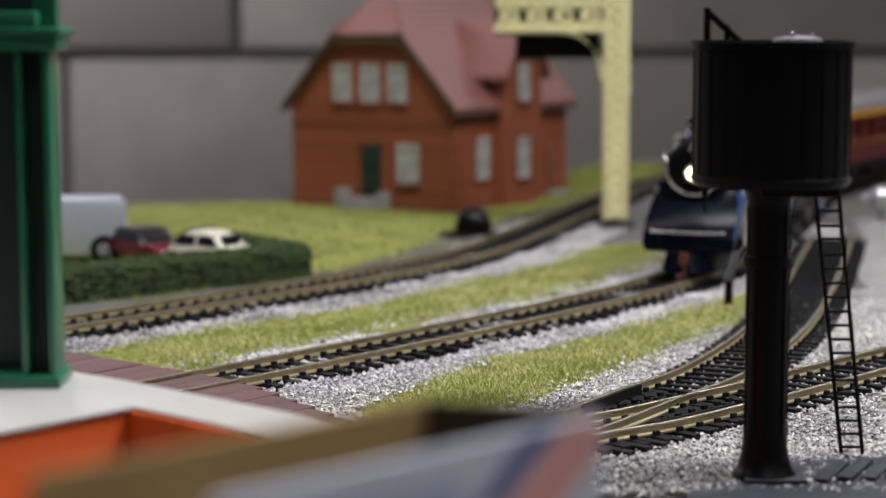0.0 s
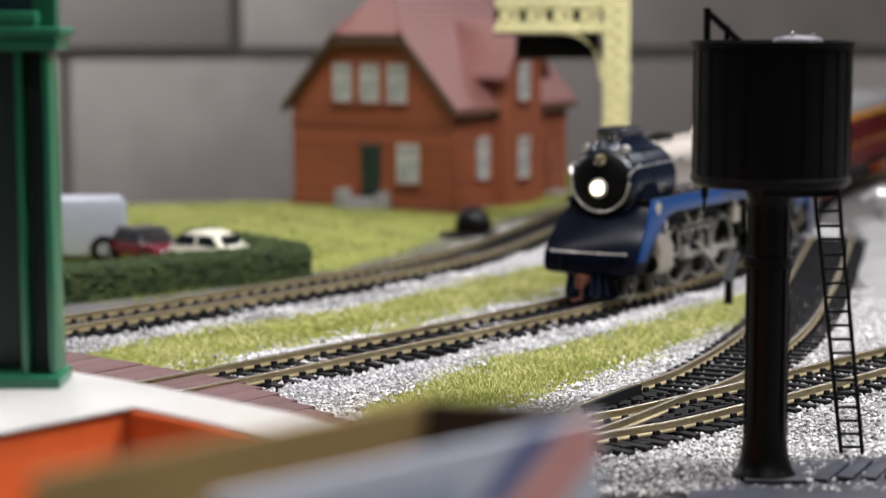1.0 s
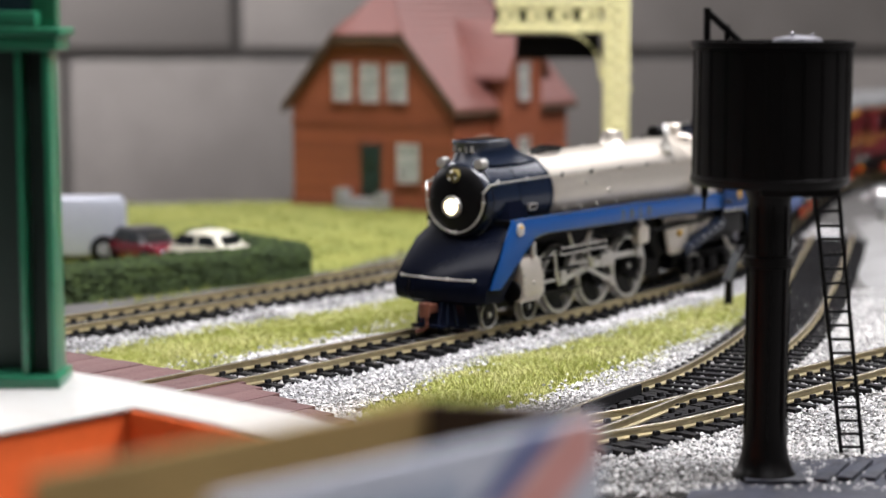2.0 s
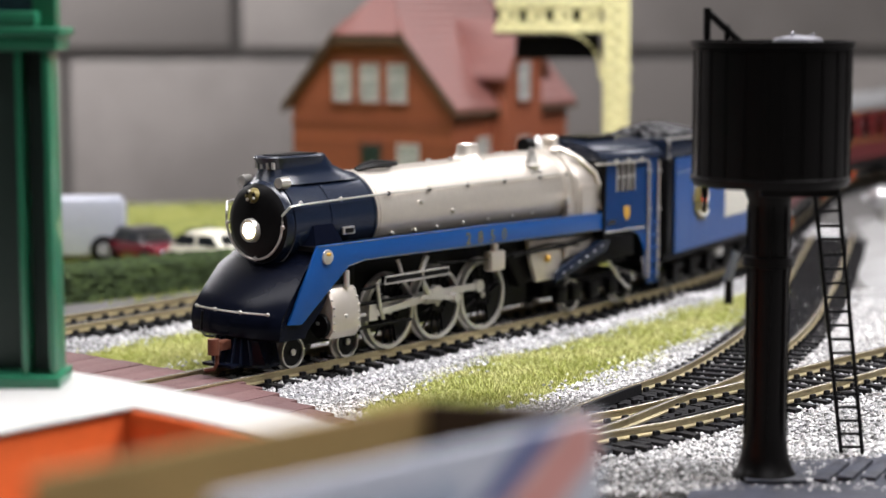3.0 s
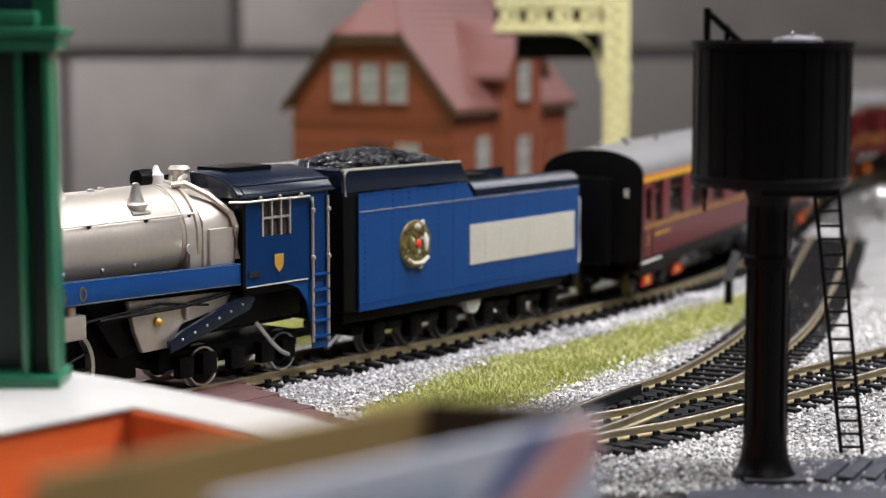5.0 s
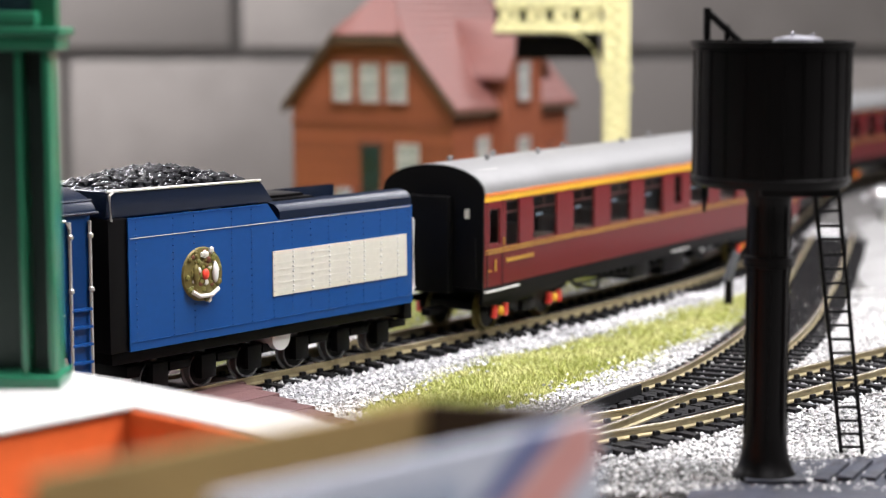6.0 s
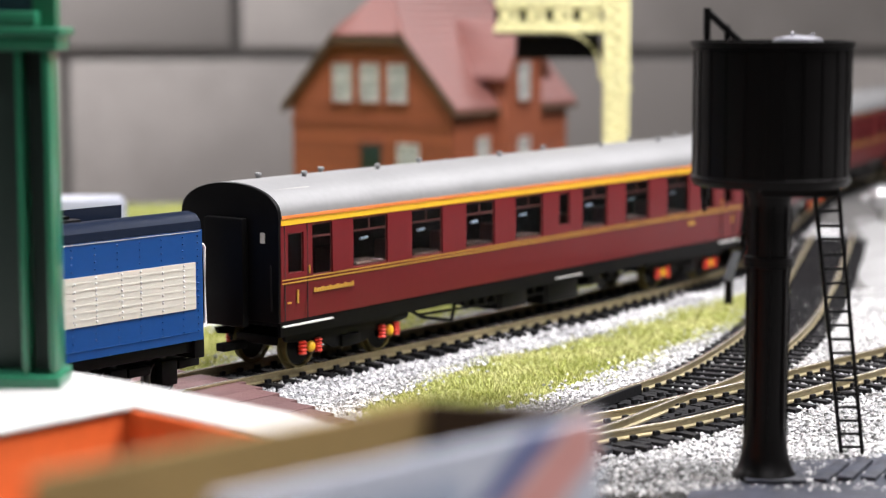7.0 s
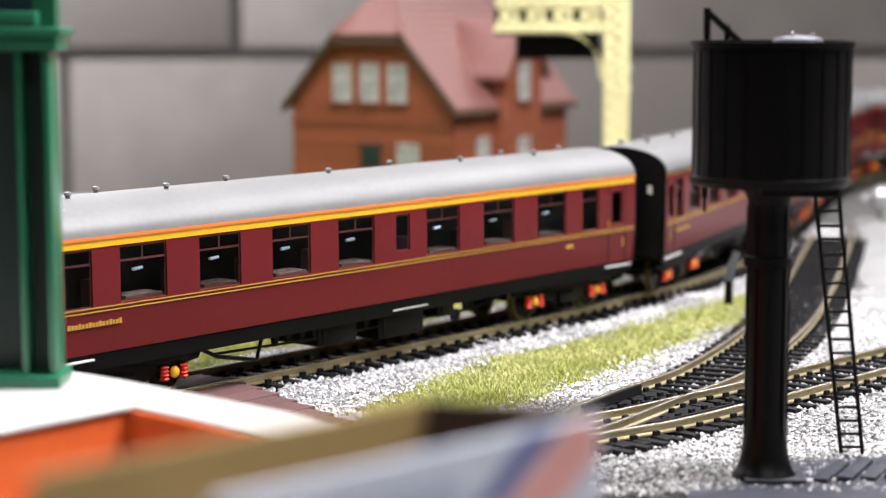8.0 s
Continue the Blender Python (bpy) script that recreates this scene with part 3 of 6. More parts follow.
    part("stile", tube(B(), [(14.9, 3, 63.2), (26.0, 23, 1.5)], 0.5, 6), M_BLACK, lad)
    for k in range(19):
        f = (k + 0.5) / 19
        x, y, z = 9.9 + 11.3 * f, 3 + 20 * f, 63.2 - 61.7 * f
        part("rung", rod(B(), (x, y, z), (x + 4.95, y, z), 0.36, seg=6), M_BLACK, lad)


M_DULLGREY = mat("dull_grey", (0.1, 0.105, 0.115), 0.5, 0.1, 0.15, 400, 60, 0.1)
M_STEELGREY = mat("worn_grey", (0.3, 0.3, 0.33), 0.35, 0.3, 0.15, 400, 60, 0.1)
water_tower()


# ---- white-topped orange platform with the green footbridge pillar ----
def platform():
    t = thing("platform", "white-topped platform with glossy orange sides", "platform", -56.4, 339.8, 24, 48.3)
    # local x runs along the track, local y away from it; the inner corner is the origin
    deck = [(0, 0), (0, -62), (15.2, -62), (15.2, 20), (13.5, 45), (-80, 45), (-80, 0)]
    part("deck", prism(B(), deck, -0.8, 0, "Z"), M_DECK, t, "white deck", bevel=0.25)
    side_ = [(-0.8, 0.8), (-0.8, -60.5), (13.6, -60.5), (13.6, 20), (12.4, 43.5), (-78.5, 43.5), (-78.5, 0.8)]
    part("side_wall", prism(B(), side_[::-1], -29, -0.85, "Z"), M_ORANGE, t, "orange side wall")


platform()


def pillar():
    t = thing("footbridge_pillar", "glossy green footbridge pillar standing on the white platform", "pillar", -80.6, 362, 24, 0)
    part("base_plate", box(B(), -9.5, 7.6, -6, 7, 0, 2.4), M_GREEN, t, bevel=0.4)
    # Dark green puts the shade between the flanges into shaft and web.
    sh = part("shaft", box(B(), -9.0, 0.2, 2.5, 5.0, 2.4, 64), M_DARKGREEN, t, "recessed green shaft, shade in its dark colour")
    part("flange", box(B(), 5.4, 6.7, -4.4, 5.0, 2.4, 64), M_GREEN, t, bevel=0.25)
    part("flange", box(B(), 0.2, 1.5, -4.4, 5.0, 2.4, 64), M_GREEN, t, bevel=0.25)
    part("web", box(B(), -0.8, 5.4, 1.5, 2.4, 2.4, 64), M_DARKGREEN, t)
    part("cap", box(B(), -11, 8.6, -6.2, 7, 64, 66.6), M_GREEN, t, bevel=0.5)
    part("cap", box(B(), -12, 9.4, -7.2, 8, 66.6, 68.4), M_GREEN, t, bevel=0.5)
    part("cap", box(B(), -12, 5.0, -6.6, 8, 68.4, 71.4), M_GREEN, t, bevel=0.6)
    part("upper_post", box(B(), 3.4, 7.8, -2.0, 3, 68.4, 96), M_GREEN, t, bevel=0.3)
    part("glazing", box(B(), -12, 3.4, 0.2, 0.9, 71.4, 96), M_BLUEGLASS, t, "dark blue-green glazing")
    part("soffit", box(B(), -12, 8, -7, 8, 96, 99), M_GREEN, t, bevel=0.3)


M_BLUEGLASS = mat("dark_glazing", (0.02, 0.06, 0.075), 0.15, 0, 0.1, 300, 40, 0)
pillar()


# ---- open printed carton close to the camera ----
def carton():
    t = thing("carton", "open tan cardboard carton with blurred white, blue and red print", "carton", -1.9, 196, -5, 44.5)
    # local x runs along the long sides, the far corner is the origin
    Lg, Wd, Ht = 40.0, 15.2, 59.4
    part("long_side", box(B(), -Lg - 8, 0, -0.7, 0, 0, Ht), M_TAN, t, "tan inner card")
    # Same card as the long side; dark brown carries the inside shade.
    part("end_panel", prism(B(), [(-0.7, -0.75), (0.2, -0.75), (9.5, -Wd), (8.5, -Wd)], 0, Ht, "Z"), M_DKTAN, t, "inner end panel, shade in its dark brown")
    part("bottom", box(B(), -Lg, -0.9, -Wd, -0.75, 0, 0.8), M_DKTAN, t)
    face = part("printed_side", box(B(), -Lg, 9.5, -Wd - 0.8, -Wd, 0, Ht - 0.8), M_PRINT, t, "pale printed side")
    y0, y1 = -Wd - 0.95, -Wd - 0.82
    part("print_patch", prism(B(), [(-1.5, Ht - 1.0), (3.6, Ht - 1.0), (-5.5, Ht - 7.5), (-9.5, Ht - 7.5)], y0, y1, "Y"), M_PRINTBLUE, face, "navy blue print")
    part("print_patch", prism(B(), [(4.6, Ht - 1.0), (8.6, Ht - 1.2), (8.6, Ht - 5.0), (1.0, Ht - 10.5), (-9, Ht - 15), (-14, Ht - 15)], y0, y1, "Y"), M_PRINTRED, face, "pale red print")
    part("print_patch", prism(B(), [(-13, Ht - 12), (-6, Ht - 8.5), (-4.0, Ht - 12), (-9, Ht - 15)], y0 - 0.15, y0 - 0.02, "Y"), M_ORANGE, face, "red print")
    for k in range(10):
        x = -30 + k * 2.0
        part("print_bar", box(B(), x, x + 1.2, y0, y1, Ht - 11 + (k % 3), Ht - 3.5 - 0.7 * (k % 2)), M_PRINTGREY, face, "grey-blue print")


M_PRINT = mat("print_white", (0.5, 0.53, 0.6), 0.5, 0, 0.06, 400, 60, 0)
M_PRINTBLUE = mat("print_navy", (0.075, 0.09, 0.24), 0.5, 0, 0.06, 400, 60, 0)
M_PRINTRED = mat("print_red", (0.6, 0.29, 0.26), 0.5, 0, 0.06, 400, 60, 0)
M_PRINTGREY = mat("print_grey", (0.33, 0.39, 0.5), 0.5, 0, 0.06, 400, 60, 0)
carton()


# ---- signal gantry of cream lattice ----
def gantry():
    t = thing("signal_gantry", "cream lattice signal gantry with curved brackets", "gantry", 81.6, 900, -5)
    part("base", lathe(B(), (0, 0, 0), [(0, 9), (3, 9), (4, 7.5)], 20, "Z"), M_BLACK, t, "black round base")
    H_ = 122.0
    for x in (-4.5, 4.7):
        for y in (-4, 4):
            part("corner_bar", box(B(), x - 1.4, x + 1.0, y - 1.0, y + 1.0, 4, H_), M_CREAM, t, bevel=0.15)
    for k in range(17):
        z = 6 + k * 6.8
        for y in (-4.4, 4.4):
            for s in (-1, 1):
                part("lattice_bar", tube(B(), [(-4.4 * s, y, z), (4.4 * s, y, z + 6.8)], 0.95, 4), M_CREAM, t)
            part("lattice_bar", box(B(), -4.6, 4.6, y - 0.5, y + 0.5, z - 1.1, z + 1.1), M_CREAM, t)
    for z0, z1 in ((92.4, 96.0), (104.5, 108), (110, 121)):
        part("boom", box(B(), -57, -6.4, -4, 4, z0, z1), M_CREAM, t, bevel=0.2)
    for k in range(4):
        x = -12.5 - 12.6 * k
        bm = B()
        n = 18
        ring = []
        for i in range(n):
            a = 2 * math.pi * i / n
            c, s = math.cos(a), math.sin(a)
            ring.append([(x + 4.7 * c, -3.4, 100.2 + 4.1 * s), (x + 4.7 * c, 3.4, 100.2 + 4.1 * s), (x + 3.0 * c, 3.4, 100.2 + 2.4 * s), (x + 3.0 * c, -3.4, 100.2 + 2.4 * s)])
        ring.append(ring[0])
        part("ring", ring_loft(bm, ring, True, False), M_CREAM, t)
        for sg in (-1, 1):
            part("cross_bar", tube(B(), [(x - 6.3, -3.2, 100.2 - 4.4 * sg), (x - 6.3 + 5, -3.2, 100.2 + 0.5 * sg), (x + 6.3, -3.2, 100.2 + 4.4 * sg)], 0.7, 4), M_CREAM, t)
    # Black plate closes the openings between the rings.
    part("back_plate", box(B(), -57, -6.4, 6.5, 7.2, 91.2, 104.5), M_BLACK, t, "black plate behind the boom rings")
    part("walkway", box(B(), -47, -7.5, 5, 15, 80, 91), M_BLACK, t, "black underside of the walkway", bevel=0.8)
    pts = [(-6.4, 0, 70)] + [(-6.4 - 20 * (1 - math.cos(a)), 0, 72 + 20 * math.sin(a)) for a in np.linspace(0, math.pi / 2, 9)] + [(-57, 0, 92.5)]
    bm = B()
    ring_loft(bm, [[(p[0], -3.6, p[2]), (p[0], 3.6, p[2]), (p[0] - 1.6, 3.6, p[2] + 1.9 + 1.2 * (i < 2) * -1), (p[0] - 1.6, -3.6, p[2] + 1.9 + 1.2 * (i < 2) * -1)] for i, p in enumerate(pts)])
    part("bracket", bm, M_CREAM, t)
    for z in (66, 75):
        part("rivet_boss", ball(B(), (6.0, -3, z), 1.2, sub=1), M_CREAM, t)


gantry()


# ---- hedge and parked cars ----
def leafy(name, x0, y0, x1, y1, width, height, n, seed, parent):
    r = np.random.RandomState(seed)
    d = np.array([x1 - x0, y1 - y0], float)
    Ln = np.linalg.norm(d)
    d /= Ln
    m = np.array([-d[1], d[0]])
    u, w = r.uniform(0, Ln, n), r.uniform(-width / 2, width / 2, n)
    z = r.uniform(-5, height, n)
    side_ = r.randint(0, 3, n)
    w = np.where(side_ == 0, -width / 2 + r.normal(0, .5, n), w)
    z = np.where(side_ > 0, height + r.normal(0, .5, n), z)
    c = np.array([x0, y0])[None] + u[:, None] * d + w[:, None] * m
    base = np.array([(1, 0, 0), (-.5, .87, 0), (-.5, -.87, 0), (0, 0, 1.0)])
    v = base[None] * r.uniform(0.7, 1.7, (n, 1, 1)) + r.uniform(-.5, .5, (n, 4, 3))
    v[..., 0] += c[:, None, 0]
    v[..., 1] += c[:, None, 1]
    v[..., 2] += z[:, None]
    tri = np.array([(0, 1, 3), (1, 2, 3), (2, 0, 3), (0, 2, 1)])
    f = (tri[None] + 4 * np.arange(n)[:, None, None]).reshape(-1, 3)
    core = thing(name, "dark green clipped foam hedge round the car park", "hedge")
    bm = B()
    p = [np.array([x0, y0]) + m * width / 2, np.array([x0, y0]) - m * width / 2, np.array([x1, y1]) - m * width / 2, np.array([x1, y1]) + m * width / 2]
    prism(bm, [tuple(q) for q in p], -5, height - 0.4, "Z")
    part("core", bm, M_HEDGE, core)
    me = bpy.data.meshes.new("leaf_clumps")
    me.from_pydata((v.reshape(-1, 3) * MM).tolist(), [], f.tolist())
    me.materials.append(M_HEDGE)
    ob = new("leaf_clumps", me)
    ob.parent = core
    tagged(ob, kind="stuff")


leafy("hedge", -205, 603, -55, 729, 13, 6.0, 11000, 31, None)
leafy("hedge", -59, 738, -104, 796, 12, 5.0, 2600, 32, None)
cp = [(-206, 614), (-66, 736), (-150, 850), (-330, 720)]
tagged(part("car_park", prism(B(), cp, -5, -4.2, "Z"), M_ASPHALT), "grey asphalt car park surface", "car park", "", "structure")


def car(name, label, x, y, rz, outline, cabin, width, paint, wheels, cat="car", roof=None):
    """A toy car from a side outline of the body and of the glasshouse."""
    t = thing(name, label, cat, x, y, -4.2, rz, group="parked cars")
    bm = prism(B(), outline, -width / 2, width / 2, "Y")
    part("body", bm, paint, t, bevel=1.6)
    if cabin:
        cx = sum(p[0] for p in cabin) / len(cabin)
        cz = min(p[1] for p in cabin)
        top = max(p[1] for p in cabin)
        def shrink(p, k):
            return 1 - k * (p[1] - cz) / (top - cz)
        rings = [[(p[0], sg * (width / 2 - 0.7) * shrink(p, 0.22), p[1]) for p in cabin] for sg in (-1, 1)]
        part("cabin", ring_loft(B(), rings), roof or paint, t, bevel=0.8)
        # two side windows with a pillar between them
        lo, hi = min(p[0] for p in cabin), max(p[0] for p in cabin)
        zt = cz + 0.76 * (top - cz)
        for x0, x1, k0, k1 in ((lo + 2.2, cx - 0.7, 2.4, 0), (cx + 0.7, hi - 2.2, 0, 3.2)):
            g = [(x0, cz + 0.9), (x1, cz + 0.9), (x1 - k1, zt), (x0 + k0, zt)]
            rings = [[(p[0], sg * (width / 2 - 0.5) * shrink(p, 0.2), p[1]) for p in g] for sg in (-1, 1)]
            part("side_window", ring_loft(B(), rings), M_CARGLASS, t)
        part("windscreen", prism(B(), [(-width * 0.3, cz + 1), (width * 0.3, cz + 1), (width * 0.25, zt), (-width * 0.25, zt)], hi - 3.2, hi - 1.0, "X"), M_CARGLASS, t)
    for wx, r in wheels:
        for sg in (-1, 1):
            w = part("wheel", lathe(B(), (0, 0, 0), [(-1.3, r * 0.86), (-1.1, r), (1.1, r), (1.3, r * 0.86)], 20, "Y"), M_BLACK, t, at=at(wx, sg * (width / 2 - 0.6), r))
            part("hub", lathe(B(), (0, 0, 0), [(-1.45, r * 0.5), (1.45, r * 0.5)], 14, "Y"), M_STEELGREY, w)
    for sg in (-1, 1):
        part("headlight", ball(B(), (max(p[0] for p in outline) - 0.4, sg * width * 0.34, 7.2 if cabin else 9), 1.3, 0.5, 1, 1, 1), M_STEELGREY, t)
    part("bumper", box(B(), max(p[0] for p in outline) - 0.2, max(p[0] for p in outline) + 0.9, -width / 2 + 0.5, width / 2 - 0.5, 2.8, 4.2), M_STEELGREY, t, bevel=0.3)
    return t


M_CARGLASS = mat("car_glass", (0.015, 0.017, 0.02), 0.1, 0, 0.1, 300, 40, 0)
M_CARBLACK = mat("black_car_roof", (0.012, 0.012, 0.014), 0.3, 0, 0.1, 500, 40, 0, coat=0.3)
M_CARRED = mat("crimson_paint", (0.15, 0.008, 0.02), 0.25, 0.1, 0.08, 500, 40, 0, coat=0.4)
M_CARCREAM = mat("cream_paint", (0.74, 0.71, 0.58), 0.28, 0, 0.05, 500, 40, 0, coat=0.4)
M_CARGREY = mat("silver_grey_paint", (0.36, 0.38, 0.44), 0.4, 0.1, 0.06, 500, 40, 0, coat=0.2)
van = car("van", "silver-grey toy delivery van with small side window", -157, 773, 187, [(-27, 3), (27, 3), (28, 9), (26, 16), (22, 24.5), (18, 26), (-25, 26), (-27, 23)], None, 22, M_CARGREY, ((-18.5, 5.6), (17, 5.6)), "van")
part("side_window", box(B(), 12, 20.5, -11.2, 11.2, 14.5, 21), M_CARGLASS, van, bevel=0.5)
part("windscreen", box(B(), 23.3, 24.6, -8.5, 8.5, 14.5, 21), M_CARGLASS, van, bevel=0.5)
part("door_seam", box(B(), 10.8, 11.1, -11.08, 11.08, 4, 24), M_BLACK, van)
car("saloon_car", "crimson toy saloon car with black roof", -119, 760, -50, [(-22, 3), (22, 3), (22.5, 7.5), (20, 9.4), (-20, 9.8), (-22.5, 8)], [(-15, 9.2), (9, 9.2), (3, 15), (-11, 15)], 19, M_CARRED, ((-13.5, 3.8), (13.5, 3.8)), roof=M_CARBLACK)
car("beetle_car", "cream toy car with rounded roof", -90, 741, -30, [(-21, 3), (20, 3), (21, 6), (18, 8.6), (9, 10), (-12, 10), (-19, 8.2), (-21.5, 5)], [(-16, 9.4), (10, 9.4), (6, 13.6), (1, 15.8), (-6, 15.9), (-12, 13.4)], 18, M_CARCREAM, ((-13, 4.0), (13, 4.0)))


# ---- small lineside things ----
def coal_heap():
    t = thing("scrap_heap", "black heap of lineside scrap on the lawn", "heap", 12, 866, -5)
    part("skirt", lathe(B(), (0, 0, 0), [(0, 15), (1.6, 14), (2.6, 7)], 20, "Z"), M_BLACK, t)
    bm = ball(B(), (1.5, 0, 5), 8.6, 1, 0.9, 0.98, 2)
    for v in bm.verts:
        v.co += noise.noise_vector(v.co * 0.35) * 1.8
    part("mound", bm, M_BLACK, t)


coal_heap()


def ground_signal():
    t = thing("ground_signal", "small black ground signal with grey lamp beside the track", "signal", 97, 640, -5)
    part("post", rod(B(), (0, 0, 0), (0, 0, 12), 1.6, 1.3, 12), M_BLACK, t)
    part("foot", box(B(), -2.4, 2.4, -2.4, 2.4, 0, 1.5), M_BLACK, t, bevel=0.3)
    part("lamp_body", rod(B(), (-0.6, 0, 10.5), (2.6, 0, 20), 1.7, 1.5, 14), M_DULLGREY, t, "grey lamp body")
    part("arm", rod(B(), (1, 0, 15), (6, 0, 22), 0.9, seg=8), M_BLACK, t)


ground_signal()


def silver_tank():
    t = thing("storage_tank", "silver round-ended storage tank on the white rock", "tank", 219, 900, -3)
    part("barrel", lathe(B(), (0, 0, 12), [(-17.5, 0.5), (-17, 2.8), (-15.5, 4.8), (-13, 6), (24, 6), (27, 4.8), (28, 1)], 28, "X"), M_SILVER, t)
    part("valve", lathe(B(), (0, 0, 12), [(-20, 1.6), (-19, 2.0), (-17.3, 1.6)], 14, "X"), M_SILVER, t)
    for x in (-9, 20):
        part("saddle", box(B(), x - 2, x + 2, -5, 5, 0, 7.5), M_GREY, t, bevel=0.3)


M_SILVER = mat("silver_paint", (0.55, 0.55, 0.55), 0.3, 0.7, 0.06, 500, 60, 0.03)
silver_tank()


def rock():
    """White plaster slope behind the siding."""
    n, verts, faces = 40, [], []
    for i in range(n + 1):
        for j in range(n + 1):
            u, v = i / n, j / n
            x, y = 112 + 40 * v + u * 330, 615 + v * 330
            e = min(1, 5 * u, 5 * (1 - u), 6 * v, 6 * (1 - v))
            z = -5.3 + e * (2.2 + 4.2 * abs(noise.noise(Vector((x / 38, y / 38, 0)))) + 2.2 * noise.noise(Vector((x / 11, y / 11, 3))))
            if y > 640 and x < 0.2137 * y + 8:
                z = -5.3
            verts.append((x * MM, y * MM, z * MM))
    for i in range(n):
        for j in range(n):
            k = i * (n + 1) + j
            faces.append((k, k + n + 1, k + n + 2, k + 1))
    ob = skin("rock_slope", verts, faces, M_ROCK, "rough white plaster rock slope", "structure", "rock")
    for f in ob.data.polygons:
        f.use_smooth = True


rock()


# ======== the train ========
M_BLUE = mat("royal_blue_paint", (0.0045, 0.05, 0.195), 0.28, 0, 0.06, 600, 40, 0.03, spec=0.3)
M_NAVY = mat("navy_paint", (0.005, 0.0095, 0.022), 0.26, 0, 0.08, 600, 40, 0.03, spec=0.45)
M_PILOT = mat("pilot_black_blue", (0.0026, 0.0036, 0.0085), 0.22, 0, 0.1, 600, 50, 0.02, spec=0.1)
M_LBLACK = mat("loco_black", (0.0042, 0.004, 0.0042), 0.36, 0, 0.12, 600, 60, 0.08, spec=0.1)
M_BOILER = mat("stainless_boiler", (0.64, 0.59, 0.52), 0.4, 0.8, 0.05, 700, 50, 0.04)
M_STEEL = mat("bright_steel", (0.58, 0.56, 0.52), 0.3, 0.72, 0.08, 700, 50, 0.03)
M_DARKSTEEL = mat("dark_steel", (0.2, 0.2, 0.2), 0.35, 0.7, 0.12, 700, 50, 0.05)
M_GOLD = mat("gold_print", (0.62, 0.36, 0.06), 0.4, 0.4, 0.1, 900, 60, 0.05)
M_BRONZE = mat("dark_gold_badge", (0.17, 0.135, 0.035), 0.5, 0.3, 0.2, 900, 200, 0.3)
M_OLIVE = mat("olive_enamel", (0.16, 0.15, 0.03), 0.5, 0, 0.2, 900, 200, 0.2)
M_COPPER = mat("coupler_copper", (0.17, 0.062, 0.038), 0.45, 0.5, 0.15, 600, 60, 0.1)
M_RED = mat("signal_red", (0.75, 0.05, 0.025), 0.45, 0, 0.08, 600, 60, 0.03)
M_YELLOW = mat("yellow_print", (0.85, 0.48, 0.02), 0.4, 0, 0.05, 600, 40, 0.02)
M_LINE = mat("lining_orange", (0.7, 0.2, 0.04), 0.4, 0, 0.05, 600, 40, 0)
M_MAROON = mat("maroon_paint", (0.125, 0.0115, 0.014), 0.3, 0, 0.06, 600, 40, 0.03, spec=0.22)
M_CROOF = mat("grey_coach_roof", (0.2, 0.2, 0.2), 0.45, 0.1, 0.08, 600, 40, 0.04)
M_PALE = mat("pale_panel", (0.56, 0.54, 0.47), 0.45, 0.1, 0.06, 700, 40, 0.04)
M_COAL = mat("coal", (0.014, 0.014, 0.016), 0.25, 0, 0.2, 900, 200, 0.5)
M_GLASS = glass("coach_glass", (0.85, 0.9, 0.92))
# Dark of the door seams, and of the shade inside coach and cab.
M_DARKIN = mat("dark_seam_unlit_interior", (0.03, 0.022, 0.02), 0.8, 0, 0.2, 300, 40, 0)
M_SEAT = mat("seat_cloth_sill_reflection", (0.26, 0.15, 0.13), 0.9, 0, 0.2, 300, 60, 0)
M_GLINT = mat("pane_glint_white", (0.7, 0.78, 0.95), 0.4, 0, 0.05, 300, 60, 0)
M_HEADLAMP = glow("headlamp_glow", (1.0, 0.84, 0.52), 9.0)

CY = 39.0   # boiler axis above the rail


